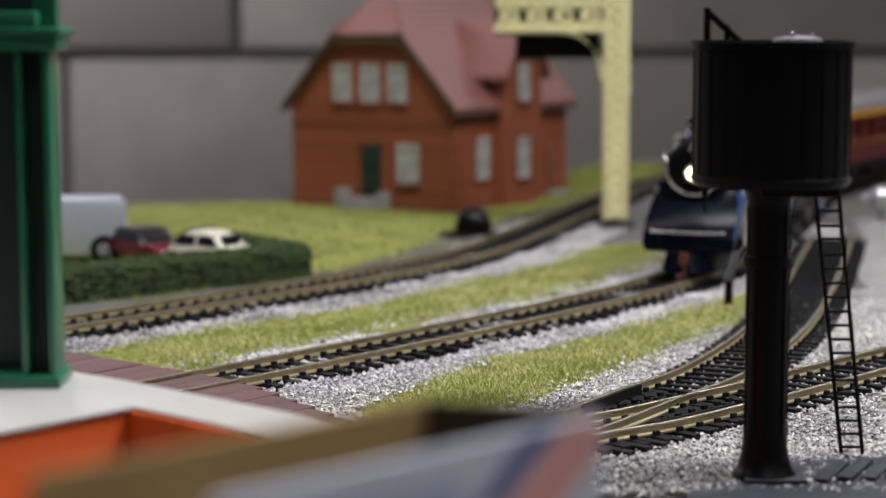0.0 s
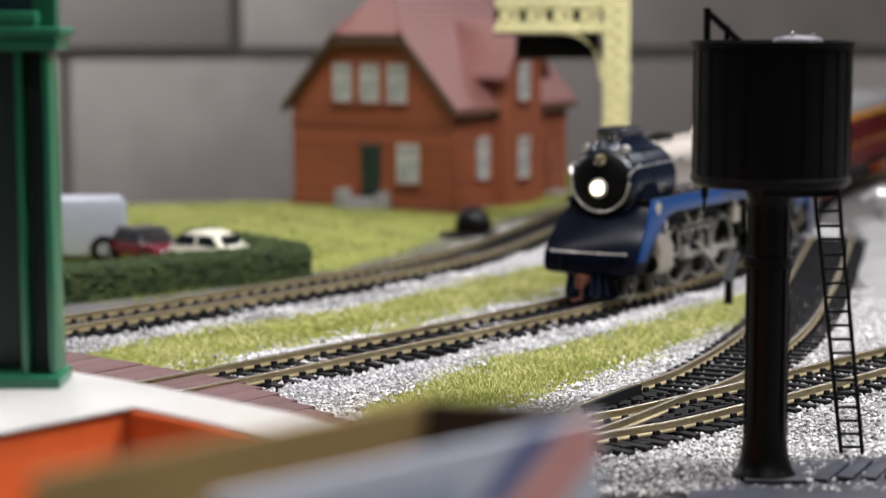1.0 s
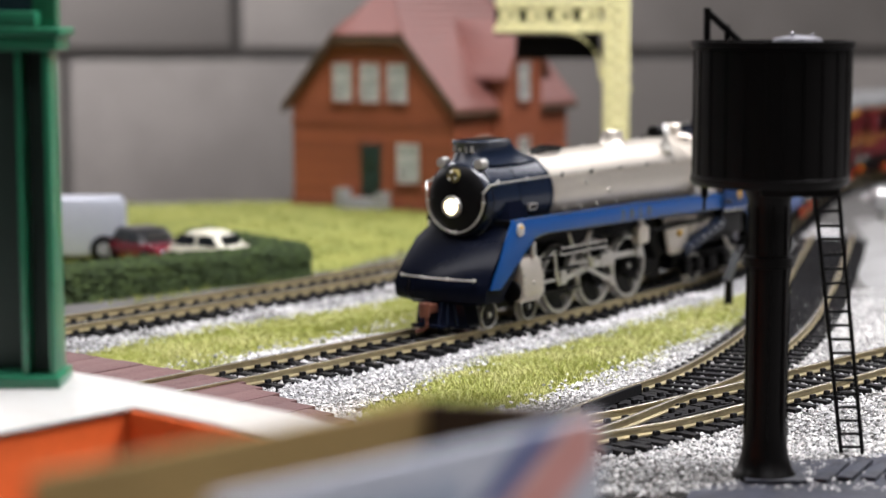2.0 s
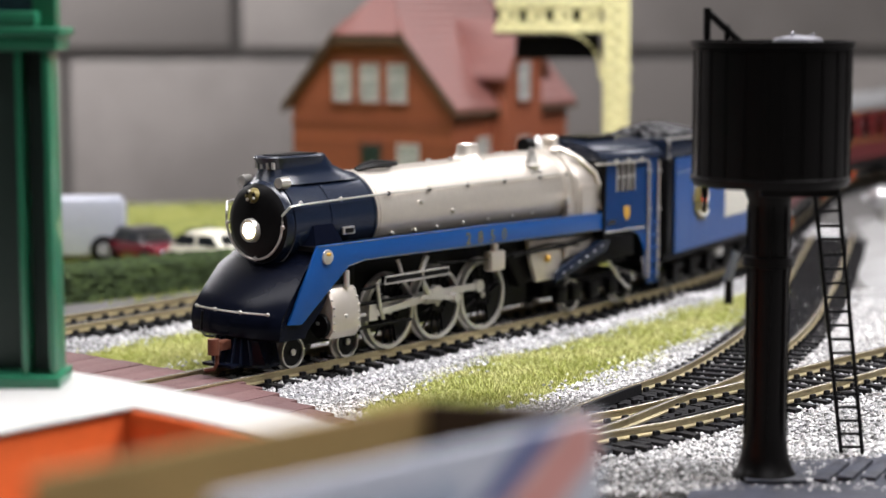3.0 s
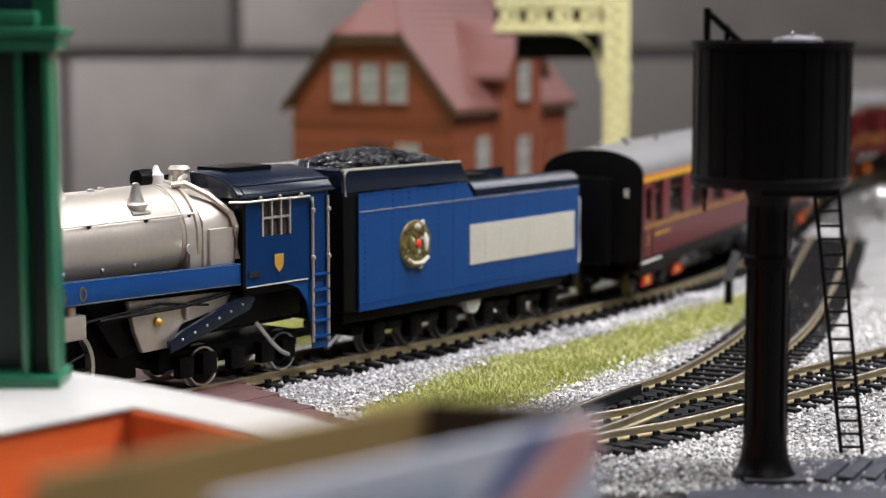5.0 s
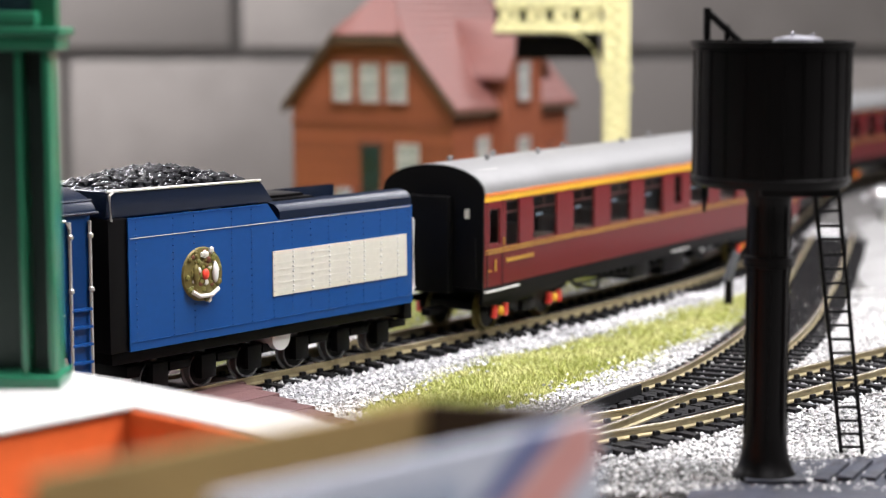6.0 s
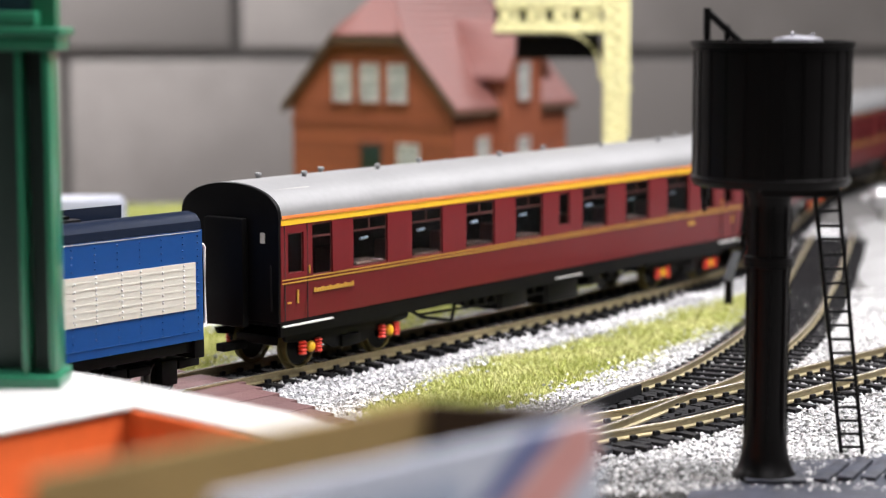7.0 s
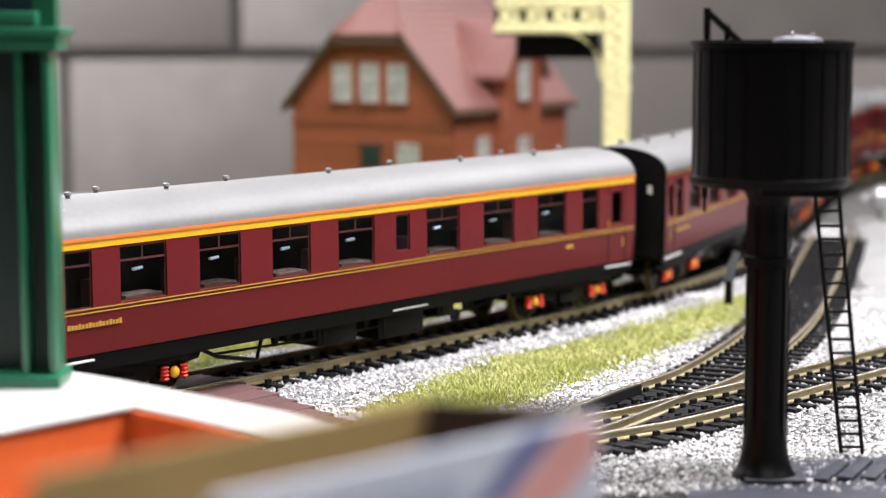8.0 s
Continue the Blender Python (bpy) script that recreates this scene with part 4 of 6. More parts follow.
def wheel(parent, x, y, r, name="wheel", rim=M_STEEL, spokes=0):
    """A wheel with tyre and flange (and spokes), at its axle in its parent."""
    bm = B()
    s = 1 if y > 0 else -1
    if spokes:
        lathe(bm, (0, 0, 0), [(-0.9, 0.3), (-0.9, 2.3), (0.9, 2.3), (0.9, 0.3)], 16, "Y")
        bal = B()
        ring_loft(bal, [[(4.5 * math.cos(a) * 1.0, q, 4.5 * math.sin(a)) for a in np.linspace(2.6, 3.7, 6)] + [(r * 0.9 * math.cos(a), q, r * 0.9 * math.sin(a)) for a in np.linspace(3.9, 2.4, 8)] for q in (-0.5, 0.5)])
    else:
        lathe(bm, (0, 0, 0), [(-0.6, 0.3), (-0.6, r * 0.86), (0.6, r * 0.86), (0.6, 0.3)], 20, "Y")
    w = part(name, bm, M_LBLACK, parent, at=at(x, y, r))
    if spokes:
        part("balance_weight", bal, M_LBLACK, w)
        sp = mesh_of("spoke", rod(B(), (1.8, 0.1 * s, 0), (r * 0.93, 0.1 * s, 0), 0.4, 0.3, 6), M_LBLACK)
        for k in range(spokes):
            repeat("spoke", sp, w, at(0, 0, 0, 0, 360 * k / spokes, 0))
    ring = B()
    prof = [(s * 1.1, r * 0.9), (s * 1.1, r), (-s * 0.8, r), (-s * 0.9, r + 0.7), (-s * 1.3, r + 0.7), (-s * 1.3, r * 0.9)]
    n = 32 if r > 8 else 20
    rings = [[(q * math.cos(a), u, q * math.sin(a)) for u, q in prof] for a in (2 * math.pi * i / n for i in range(n + 1))]
    ring_loft(ring, rings, True, False)
    part("tyre", ring, rim, w, "bright steel tyre")
    part("hub", lathe(B(), (0, 0, 0), [(s * 0.9, 0.9), (s * 1.3, 0.9), (s * 1.4, 0.2)], 12, "Y"), M_STEEL, w)
    SPIN.append((w, x, y, r))
    return w


SPIN = []


def locomotive():
    t = thing("locomotive", "royal blue and silver streamlined steam locomotive with lit headlamp", "locomotive")
    sb = part("smokebox", lathe(B(), (0, 0, CY), [(3.9, 10.9), (5.1, 11.8), (6.5, 12), (38.6, 12.1), (39, 11.6)], 48), M_NAVY, t, "dark navy smokebox")
    part("smokebox_door", lathe(B(), (0, 0, CY), [(1.2, 0.2), (1.4, 3.5), (2.2, 8), (3.3, 10.4), (4.1, 11.0), (4.4, 10)], 40), M_LBLACK, t, "black domed smokebox door")
    for u in (6.2, 20.5, 38.2):
        part("band", lathe(B(), (0, 0, CY), [(u - 0.4, 12.0), (u - 0.3, 12.32), (u + 0.3, 12.32), (u + 0.4, 12.0)], 40), M_NAVY, sb)
    hl = part("headlamp", lathe(B(), (0, 0, CY - 1.6), [(0.2, 2.3), (-0.1, 3.0), (0.5, 3.3), (3.2, 3.3)], 24), M_STEEL, t, "lit chrome headlamp")
    part("lens", lathe(B(), (0, 0, CY - 1.6), [(-0.3, 0.2), (-0.2, 1.4), (0.1, 2.2), (0.7, 2.3)], 20), M_HEADLAMP, hl, "glowing warm lens")
    part("badge", lathe(B(), (0, 0, CY + 7.6), [(0.9, 0.3), (1.1, 1.9), (2.5, 2.2), (4.1, 2.0)], 14), M_BRONZE, t, "dark gold crown badge")
    # handrail round the smokebox door and along the boiler
    arc = [(2.3, 10.6 * math.sin(a), CY + 1.0 - 10.6 * math.cos(a)) for a in np.linspace(-1.9, 1.9, 25)]
    hr = part("handrail", tube(B(), [(8, -12.2, CY + 5.5), (4, -11.9, CY + 5.2)] + arc[1:-1] + [(4, 11.9, CY + 5.2), (8, 12.2, CY + 5.5)], 0.36), M_STEEL, t, "bright wire handrail")
    for a in (-1.45, -0.0, 1.45):
        part("stanchion", ball(B(), (2.5, 10.5 * math.sin(a), CY + 1.0 - 10.5 * math.cos(a)), 0.75, sub=1), M_STEEL, hr)
    for sg in (-1, 1):
        h2 = part("handrail", tube(B(), [(8, sg * 12.2, CY + 5.5), (40, sg * 12.0, CY + 6.0), (90, sg * 12.4, CY + 6.2), (131, sg * 13.0, CY + 6.4)], 0.32), M_STEEL, t, "bright wire handrail")
        for u in (8, 24, 44, 62, 80, 98, 116, 130):
            part("stanchion", ball(B(), (u, sg * 11.9, CY + 5.9), 0.75, sub=1), M_LBLACK if u > 40 else M_STEEL, h2)
        part("class_lamp", lathe(B(), (6.5, sg * 7.0, CY + 11.2), [(-2.2, 0.4), (-1.9, 1.5), (1.2, 1.7), (1.8, 0.6)], 14), M_STEEL, t, "small chrome marker lamp")
    for sg in (-1, 1):
        part("step_plate", box(B(), 24.2, 28.8, sg * 12.3 - 0.4, sg * 12.3 + 0.4, CY - 4.0, CY - 1.9), M_STEEL, sb, "bright framed step plate", bevel=0.2)
        part("recess", box(B(), 24.8, 28.2, sg * 12.72 - 0.12, sg * 12.72 + 0.12, CY - 3.6, CY - 2.3), M_LBLACK, sb)
    for k in range(9):
        a = 2 * math.pi * k / 9
        part("crown_point", ball(B(), (0.9, 1.35 * math.cos(a), CY + 7.6 + 1.35 * math.sin(a)), 0.5, sub=1), (M_BRONZE, M_LBLACK, M_PALE)[k % 3], t)
    # chimney cowl
    rings = []
    for z, x0, x1, hw in ((CY + 10.5, 4, 42, 7.5), (CY + 12.5, 5.5, 36, 6.2), (CY + 14.5, 6.5, 31, 5.4), (CY + 16.6, 5.8, 28.5, 5.6), (CY + 17.6, 5.2, 27.5, 5.9), (CY + 18.0, 5.6, 27, 5.5)):
        c, L = (x0 + x1) / 2, (x1 - x0) / 2
        ring = []
        for i in range(28):
            a = 2 * math.pi * i / 28
            ca, sa = math.cos(a), math.sin(a)
            ring.append((c + L * math.copysign(abs(ca) ** 0.6, ca), hw * math.copysign(abs(sa) ** 0.6, sa), z))
        rings.append(ring)
    ch = part("chimney_cowl", ring_loft(B(), rings), M_NAVY, t, "dark navy chimney cowl")
    part("vent_slot", box(B(), 9, 24, -3.2, 3.2, CY + 17.7, CY + 18.3), M_LBLACK, ch, bevel=0.2)
    for k in range(4):
        part("grille_bar", box(B(), 5.9 + 0.1 * k, 6.5, -4 + k * 2.2, -3.2 + k * 2.2, CY + 14.6, CY + 16.4), M_STEEL, ch)
    bm = tube(B(), [(41, -2, CY + 12.4), (47, -4, CY + 13.2), (54, -4, CY + 12.9)], 0.8)
    part("pipework", bm, M_LBLACK, t, "black pipework on the boiler top")
    part("pipework", tube(B(), [(46, 1, CY + 12.6), (52, 1, CY + 13.7), (60, -1, CY + 13.0)], 0.9), M_LBLACK, t)
    # boiler
    bo = part("boiler", lathe(B(), (0, 0, CY), [(39, 11.4), (39.1, 12.2), (70, 12.5), (112, 13.0), (128, 13.3), (129, 12.8)], 56), M_BOILER, t, "satin silver boiler jacket")
    for u in (40.5, 127):
        part("band", lathe(B(), (0, 0, CY), [(u - 0.35, 12.2 + (u - 40) * 0.0118), (u - 0.25, 12.36 + (u - 40) * 0.0118), (u + 0.25, 12.36 + (u - 40) * 0.0118), (u + 0.35, 12.2 + (u - 40) * 0.0118)], 44), M_BOILER, bo)
    for u, dz in ((46, -5.6), (56, -5.6), (66, -5.4), (78, -5.4), (90, -5.2), (102, -5.2), (112, -5.0), (58, 2.5), (72, -1)):
        y = -math.sqrt(max(1, 12.7 ** 2 - dz ** 2))
        part("washout_plug", ball(B(), (u, y, CY + dz), 0.75, sub=1), M_STEEL, bo)
    dm = part("steam_dome", lathe(B(), (95, 0, 0), [(CY + 11.2, 5.6), (CY + 12.2, 5.0), (CY + 12.9, 4.4), (CY + 14.2, 3.8), (CY + 16.6, 3.3), (CY + 16.8, 2.8), (CY + 16.3, 2.4), (CY + 16.3, 0.3)], 24, "Z"), M_BOILER, t)
    for sg in (-1,):
        cv = part("check_valve", lathe(B(), (115.5, sg * 9.0, CY + 9.2), [(-2.6, 0.4), (-1.4, 2.0), (0.4, 3.0), (1.0, 2.2), (4.6, 1.0), (5.6, 0.9), (5.8, 0.2)], 16, "Z"), M_STEEL, t, "bright conical check valve")
        part("flange", rod(B(), (112.6, sg * 10.4, CY + 7.4), (118.4, sg * 10.4, CY + 7.4), 0.8, seg=8), M_STEEL, cv)
        for u in (105, 111, 123):
            part("stud", ball(B(), (u, sg * 11.3, CY + 5.2), 0.5, sub=1), M_LBLACK, bo)
    pm = part("generator", lathe(B(), (0, 1.0, CY + 14.6), [(124, 0.6), (124.4, 2.4), (127, 2.6), (129, 2.5), (129.6, 0.6)], 18), M_LBLACK, t, "black turbo generator with white cap")
    part("cap", lathe(B(), (129.6, -0.8, 0), [(CY + 12.6, 1.5), (CY + 13.4, 2.0), (CY + 15.6, 1.9), (CY + 16.4, 1.1), (CY + 18, 0.5)], 16, "Z"), M_WHITE, pm, "white valve cap")
    for k, u in enumerate((52, 60, 76, 84, 108, 112)):
        part("fitting", ball(B(), (u, -2 + (k % 3), CY + 12.6 + 0.008 * (u - 39)), 0.8, 1.6, 1, 0.7, 1), M_STEEL, bo)
    # firebox: an arched collar, a drop-shouldered rear casing and the pipe down its side
    arc = [(13.6 * math.cos(a), CY + 13.6 * math.sin(a)) for a in np.linspace(0, math.pi, 21)]
    fb = part("firebox", prism(B(), [(13.6, CY - 9)] + arc + [(-13.6, CY - 9)], 128, 133, "X"), M_BOILER, t, "satin silver firebox casing", bevel=0.4)
    part("collar", lathe(B(), (0, 0, CY), [(131.2, 13.4), (131.4, 14.2), (132.6, 14.2), (132.8, 13.4)], 44), M_BOILER, fb)
    part("rear_casing", prism(B(), [(14.2, CY - 9), (14.2, CY + 4), (11.6, CY + 8), (6, CY + 11.4), (-6, CY + 11.4), (-11.6, CY + 8), (-14.2, CY + 4), (-14.2, CY - 9)], 133, 144, "X"), M_BOILER, fb, bevel=0.7)
    for sg in (-1, 1):
        part("side_panel", box(B(), 134.4, 143.2, sg * 14.6 - 0.5, sg * 14.6 + 0.5, CY - 8, CY + 2.2), M_BOILER, fb, "raised casing panel", bevel=0.4)
        part("pipe", tube(B(), [(130.4, sg * 5.5, CY + 13.2), (133, sg * 7.5, CY + 13.6), (138, sg * 11.0, CY + 10.4), (142.6, sg * 14.4, CY + 5.6), (143.4, sg * 15.4, CY + 2), (143.4, sg * 15.4, CY - 6)], 0.85), M_BOILER, fb)
        part("hand_valve", lathe(B(), (128.6, sg * 13.9, CY - 2.4), [(-0.3 * sg, 1.3), (0.4 * sg, 1.3), (0.5 * sg, 0.3)], 14, "Y"), M_STEEL, fb)
        part("valve_stem", rod(B(), (128.6, sg * 13.9, CY - 7), (128.6, sg * 13.9, CY - 3.4), 0.35, seg=6), M_STEEL, fb)
    tr = part("turret", lathe(B(), (139.2, 1, 0), [(CY + 11, 3.0), (CY + 13.4, 2.9), (CY + 15.6, 2.6), (CY + 16.4, 2.9), (CY + 17.2, 2.4), (CY + 17.4, 0.4)], 18, "Z"), M_BOILER, t, "satin silver steam turret")
    part("pipe", tube(B(), [(139, -1.5, CY + 14.6), (135, -4, CY + 14.2), (132, -6, CY + 12.6)], 0.8), M_BOILER, tr)
    # running boards and skirts
    skirt = [(9.8, 33.5), (90, 32.9), (145, 31.7), (145, 26.0), (90, 26.9), (29, 27.7), (22, 26.6), (3.4, 13.0), (-1.8, 13.4)]
    for sg in (-1, 1):
        if sg > 0:
            skirt = [(15.5, 33.5)] + skirt[1:6] + [(24, 26.0), (9, 13.0), (5, 13.4)]
        sk = part("skirt", prism(B(), skirt, sg * 15.5, sg * 16.3, "Y"), M_BLUE, t, "royal blue lined valance", bevel=0.2)
        part("lining", tube(B(), [(10, sg * 16.35, 33.2), (90, sg * 16.33, 32.6), (144.5, sg * 16.33, 31.4)], 0.07, 4), M_BRONZE, sk)
        part("lining", tube(B(), [(144.5, sg * 16.35, 26.3), (90, sg * 16.35, 27.2), (29, sg * 16.33, 28.0), (22, sg * 16.33, 26.9)], 0.07, 4), M_BRONZE, sk)
        part("walkway", prism(B(), [(9, 31.8), (143, 30.2), (143, 31.4), (9, 33.2)], sg * 9, sg * 15.5, "Y"), M_LBLACK, t)
        part("crown_badge", lathe(B(), (13.5, sg * 16.3, 30.2), [(-0.3 if sg > 0 else 0.3, 2.2), (0.5 * sg, 2.0), (0.8 * sg, 0.3)], 10, "Y"), M_STEEL, sk, "bright crown badge")
        part("crown_cap", ball(B(), (13.5, sg * 16.9, 30.9), 1.1, 1.1, 0.4, 0.6, 1), M_GOLD, sk)
    # running number on the valance
    txt = bpy.data.curves.new("running_number", "FONT")
    txt.body, txt.size, txt.extrude, txt.space_character = "2850", 5.0 * MM, 0.12 * MM, 2.3
    txt.materials.append(M_BRONZE)
    tx = new("running_number", txt)
    tx.parent = t
    tx.matrix_basis = at(73.5, -16.35, 28.0, 90, 0.5, 0)
    # pilot
    rings = []
    for z, u, hw, back in ((38.5, 10, 12.4, 20), (34, 9, 14.0, 22), (30, 7, 15.0, 22), (27, 2.4, 16.2, 20), (21, -3.0, 16.8, 16), (15.5, -7.4, 17.0, 12), (12, -8.0, 17.0, 8), (9.8, -7.9, 16.4, 6), (9.0, -7.0, 15.4, 6)):
        w2 = min(hw, 15.2)
        ring = [(u + 2.4 * (k / 8) ** 2, hw * k / 8, z) for k in range(-8, 9)] + [(u + 3.4, w2, z), (max(back, u + 4), w2, z), (max(back, u + 4), -w2, z), (u + 3.4, -w2, z)]
        rings.append(ring)
    pl = part("pilot", ring_loft(B(), rings), M_PILOT, t, "dark navy pilot casing")
    gr = part("grab_rail", tube(B(), [(-8.6 + 2.4 * (k / 8) ** 2, 15.4 * k / 8, 16.6) for k in range(-7, 8)], 0.3), M_STEEL, t, "bright grab rail")
    for k in (-7, -2.5, 2.5, 7):
        part("stanchion", ball(B(), (-8.4 + 2.4 * (k / 8) ** 2, 15.3 * k / 8, 16.6), 0.65, sub=1), M_STEEL, gr)
    rings = []
    for z, u, hw, sweep in ((9.6, -7.0, 7.9, 1.6), (8.0, -7.6, 8.4, 2.6), (4.0, -9.0, 9.4, 4.6), (2.4, -9.8, 9.9, 5.6), (1.6, -9.4, 9.7, 5.8)):
        rings.append([(u + sweep * (k / 8) ** 2, hw * k / 8, z) for k in range(-8, 9)] + [(1.5, hw, z), (1.5, -hw, z)])
    pw = part("plough", ring_loft(B(), rings), M_PILOT, t, "dark navy sloping plough")
    for k in (-6, -4, -2, 2, 4, 6):
        part("rib", tube(B(), [(-7.2 + 1.6 * (k / 8) ** 2, 7.9 * k / 8, 9.4), (-9.9 + 5.6 * (k / 8) ** 2, 9.9 * k / 8, 2.4)], 0.45), M_NAVY, pw)
    part("step", box(B(), -12.5, -8.5, -5.5, 5.5, 2.0, 2.9), M_PILOT, pw, bevel=0.2)
    part("uncoupling_rod", tube(B(), [(-8.3, 9.5, 15.8), (-8.8, 9.5, 10.4), (-10.6, 6, 9.6), (-12, 1.5, 10)], 0.35), M_LBLACK, pl)
    cp = part("coupler", box(B(), -14.0, -8, -1.3, 1.3, 6.3, 9.0), M_COPPER, t, "copper-brown knuckle coupler", bevel=0.5)
    part("knuckle", lathe(B(), (-14.1, -0.6, 0), [(5.6, 1.6), (9.8, 1.6)], 12, "Z"), M_COPPER, cp)
    part("trip_pin", tube(B(), [(-13, -0.6, 6), (-13.2, -0.9, 3.2), (-13.6, -0.2, 1.6), (-15.2, 1.8, 1.2)], 0.55), M_COPPER, cp)
    # frames, cylinders, motion work
    part("frame", box(B(), 6, 116, -7.0, 7.0, 5.0, 28), M_LBLACK, t)
    part("rear_frame", box(B(), 116, 172, -7.0, 7.0, 13.0, 24), M_LBLACK, t)
    part("saddle", box(B(), 6, 34, -8, 8, 14, 29), M_LBLACK, t, bevel=1)
    part("firebox_base", prism(B(), [(96, 28), (172, 23), (172, 15), (118, 14), (108, 11)], -10.3, 10.3, "Y"), M_LBLACK, t, bevel=0.5)
    for sg in (-1, 1):
        cyl = part("cylinder", prism(B(), [(sg * 10, 8.2), (sg * 15.5, 7.2), (sg * 17.2, 9.5), (sg * 17.2, 16), (sg * 15.2, 21.2), (sg * 10, 21.2)], 14.5, 26, "X"), M_BOILER, t, "satin silver cylinder casing", bevel=0.9)
        part("end_cover", lathe(B(), (0, sg * 13, 11), [(13.2, 1.5), (13.5, 3.2), (14.6, 3.4)], 16), M_LBLACK, cyl)
        part("drain_cock", ball(B(), (20, sg * 17.3, 13.5), 0.7, sub=1), M_STEEL, cyl)
        for z in np.arange(9.8, 20.6, 2.1):
            for u in (15.2, 25.3):
                part("rivet", ball(B(), (u, sg * (17.25 - max(0, z - 16) * 0.38), z), 0.42, sub=1), M_STEEL, cyl)
        part("lubricator", rod(B(), (22, sg * 15.5, 21), (22, sg * 15.5, 25.6), 0.9), M_STEEL, t, "bright lubricator")
        part("slide_bar", box(B(), 26, 52, sg * 13 - 0.8, sg * 13 + 0.8, 14.6, 15.4), M_LBLACK, t)
        part("slide_bar", box(B(), 26, 52, sg * 13 - 0.7, sg * 13 + 0.7, 7.9, 8.7), M_LBLACK, t)
        vg = part("valve_gear", box(B(), 39, 68, sg * 13.8 - 0.6, sg * 13.8 + 0.6, 19.4, 22.2), M_LBLACK, t, "black valve gear bracket", bevel=0.3)
        fr = [(39.3, 19.8), (67.7, 19.8), (67.7, 21.8), (39.3, 21.8), (39.3, 19.8)]
        part("edge_trim", tube(B(), [(a, sg * 14.5, b) for a, b in fr], 0.28, 5), M_STEEL, vg, "bright edge")
        part("hanger", tube(B(), [(46, sg * 13.4, 26), (47, sg * 14.2, 22)], 0.6), M_STEEL, vg)
        part("expansion_link", tube(B(), [(58, sg * 14.2, 26), (55.5, sg * 14.2, 22), (57, sg * 14.2, 17.5), (59, sg * 14.2, 14)], 0.9), M_STEEL, vg)
        part("radius_rod", tube(B(), [(30, sg * 14.0, 19.2), (44, sg * 14.2, 20.2), (56, sg * 14.3, 21.5)], 0.45), M_LBLACK, vg)
        part("combination_lever", tube(B(), [(36, sg * 14.4, 20.5), (37, sg * 14.5, 14), (38.5, sg * 14.5, 10)], 0.6), M_STEEL, vg)
        part("reach_rod", tube(B(), [(62, sg * 14.5, 23.5), (90, sg * 14.5, 22), (118, sg * 14.5, 24), (134, sg * 14.5, 22)], 0.35), M_LBLACK, t)
        pb = part("air_pump", box(B(), 86.5, 93.5, sg * 14.2 - 1.6, sg * 14.2 + 1.6, 18.5, 24.5), M_BOILER, t, "silver air pump", bevel=0.7)
        part("valve_cap", lathe(B(), (90, sg * 14.2, 0), [(24.5, 1.2), (26.5, 1.2)], 12, "Z"), M_STEEL, pb)
        ap = part("ashpan", prism(B(), [(108.5, 25.6), (144, 24.6), (141, 20.5), (126, 17.8), (121.5, 12.4), (113, 12.2), (110.4, 18)], sg * 11.5, sg * 13.4, "Y"), M_BOILER, t, "satin silver ashpan", bevel=0.6)
        bm_ = part("cradle_beam", prism(B(), [(120, 11.2), (148, 19.2), (150, 22.2), (146, 23.4), (124, 16.4), (120, 14.4)], sg * 14.0, sg * 15.6, "Y"), M_NAVY, t, "navy riveted cradle beam", bevel=0.4)
        for k in range(6):
            part("rivet", ball(B(), (124 + 4.2 * k, sg * 15.7, 14.4 + 1.3 * k), 0.4, sub=1), M_STEEL, bm_)
        part("pipe", tube(B(), [(98, sg * 14.9, 22.2), (110, sg * 15.0, 22.4), (126, sg * 14.6, 22.6), (142, sg * 14.2, 24.2)], 0.5), M_LBLACK, t)
        part("valve", lathe(B(), (117.5, sg * 13.6, 19.5), [(0, 1.2), (0.8 * sg, 1.1), (1.4 * sg, 0.4)], 12, "Y"), M_GOLD, ap, "small brass valve")
        part("cock", rod(B(), (127, sg * 14.2, 19), (127, sg * 14.2, 22), 0.6, seg=8), M_STEEL, ap)
        part("injector_pipe", tube(B(), [(152, sg * 13.4, 15), (157, sg * 14.4, 9), (160, sg * 14.6, 6.5), (163, sg * 14.4, 5.2)], 0.6), M_STEEL, t)
    # trailing truck
    tk = part("trailing_truck", box(B(), 122, 172, -9, 9, 5.5, 10.5), M_LBLACK, t, "black trailing truck frame", bevel=0.8)
    for u in (129, 137, 147, 158, 166):
        part("journal_box", box(B(), u - 2.5, u + 2.5, -11.8, -9.05, 3.4, 9), M_LBLACK, tk, bevel=0.5)
        part("journal_box", box(B(), u - 2.5, u + 2.5, 9.05, 11.8, 3.4, 9), M_LBLACK, tk, bevel=0.5)
    for sg in (-1, 1):
        for u in (6.7, 28.7):
            wheel(t, u, sg * 8.7, 4.4, "pony_wheel")
        for u in (46.7, 68.2, 90.0):
            wheel(t, u, sg * 8.7, 10.7, "driving_wheel", M_STEEL, 14)
        for u in (136.8, 166):
            wheel(t, u, sg * 8.2, 5.2, "trailing_wheel")
        # rods, set by motions()
        bm = B()
        prism(bm, [(-22.4, -0.95), (23, -0.95), (23, 0.95), (-22.4, 0.95)], sg * 11.4 - 0.5, sg * 11.4 + 0.5, "Y")
        for u in (-21.5, 0, 21.8):
            lathe(bm, (u, sg * 11.5, 0), [(-0.9, 1.9), (0.9, 1.9)], 14, "Y")
        RODS.append((part("side_rod", bm, M_STEEL, t, "bright steel side rod"), "side", sg))
        bm = B()
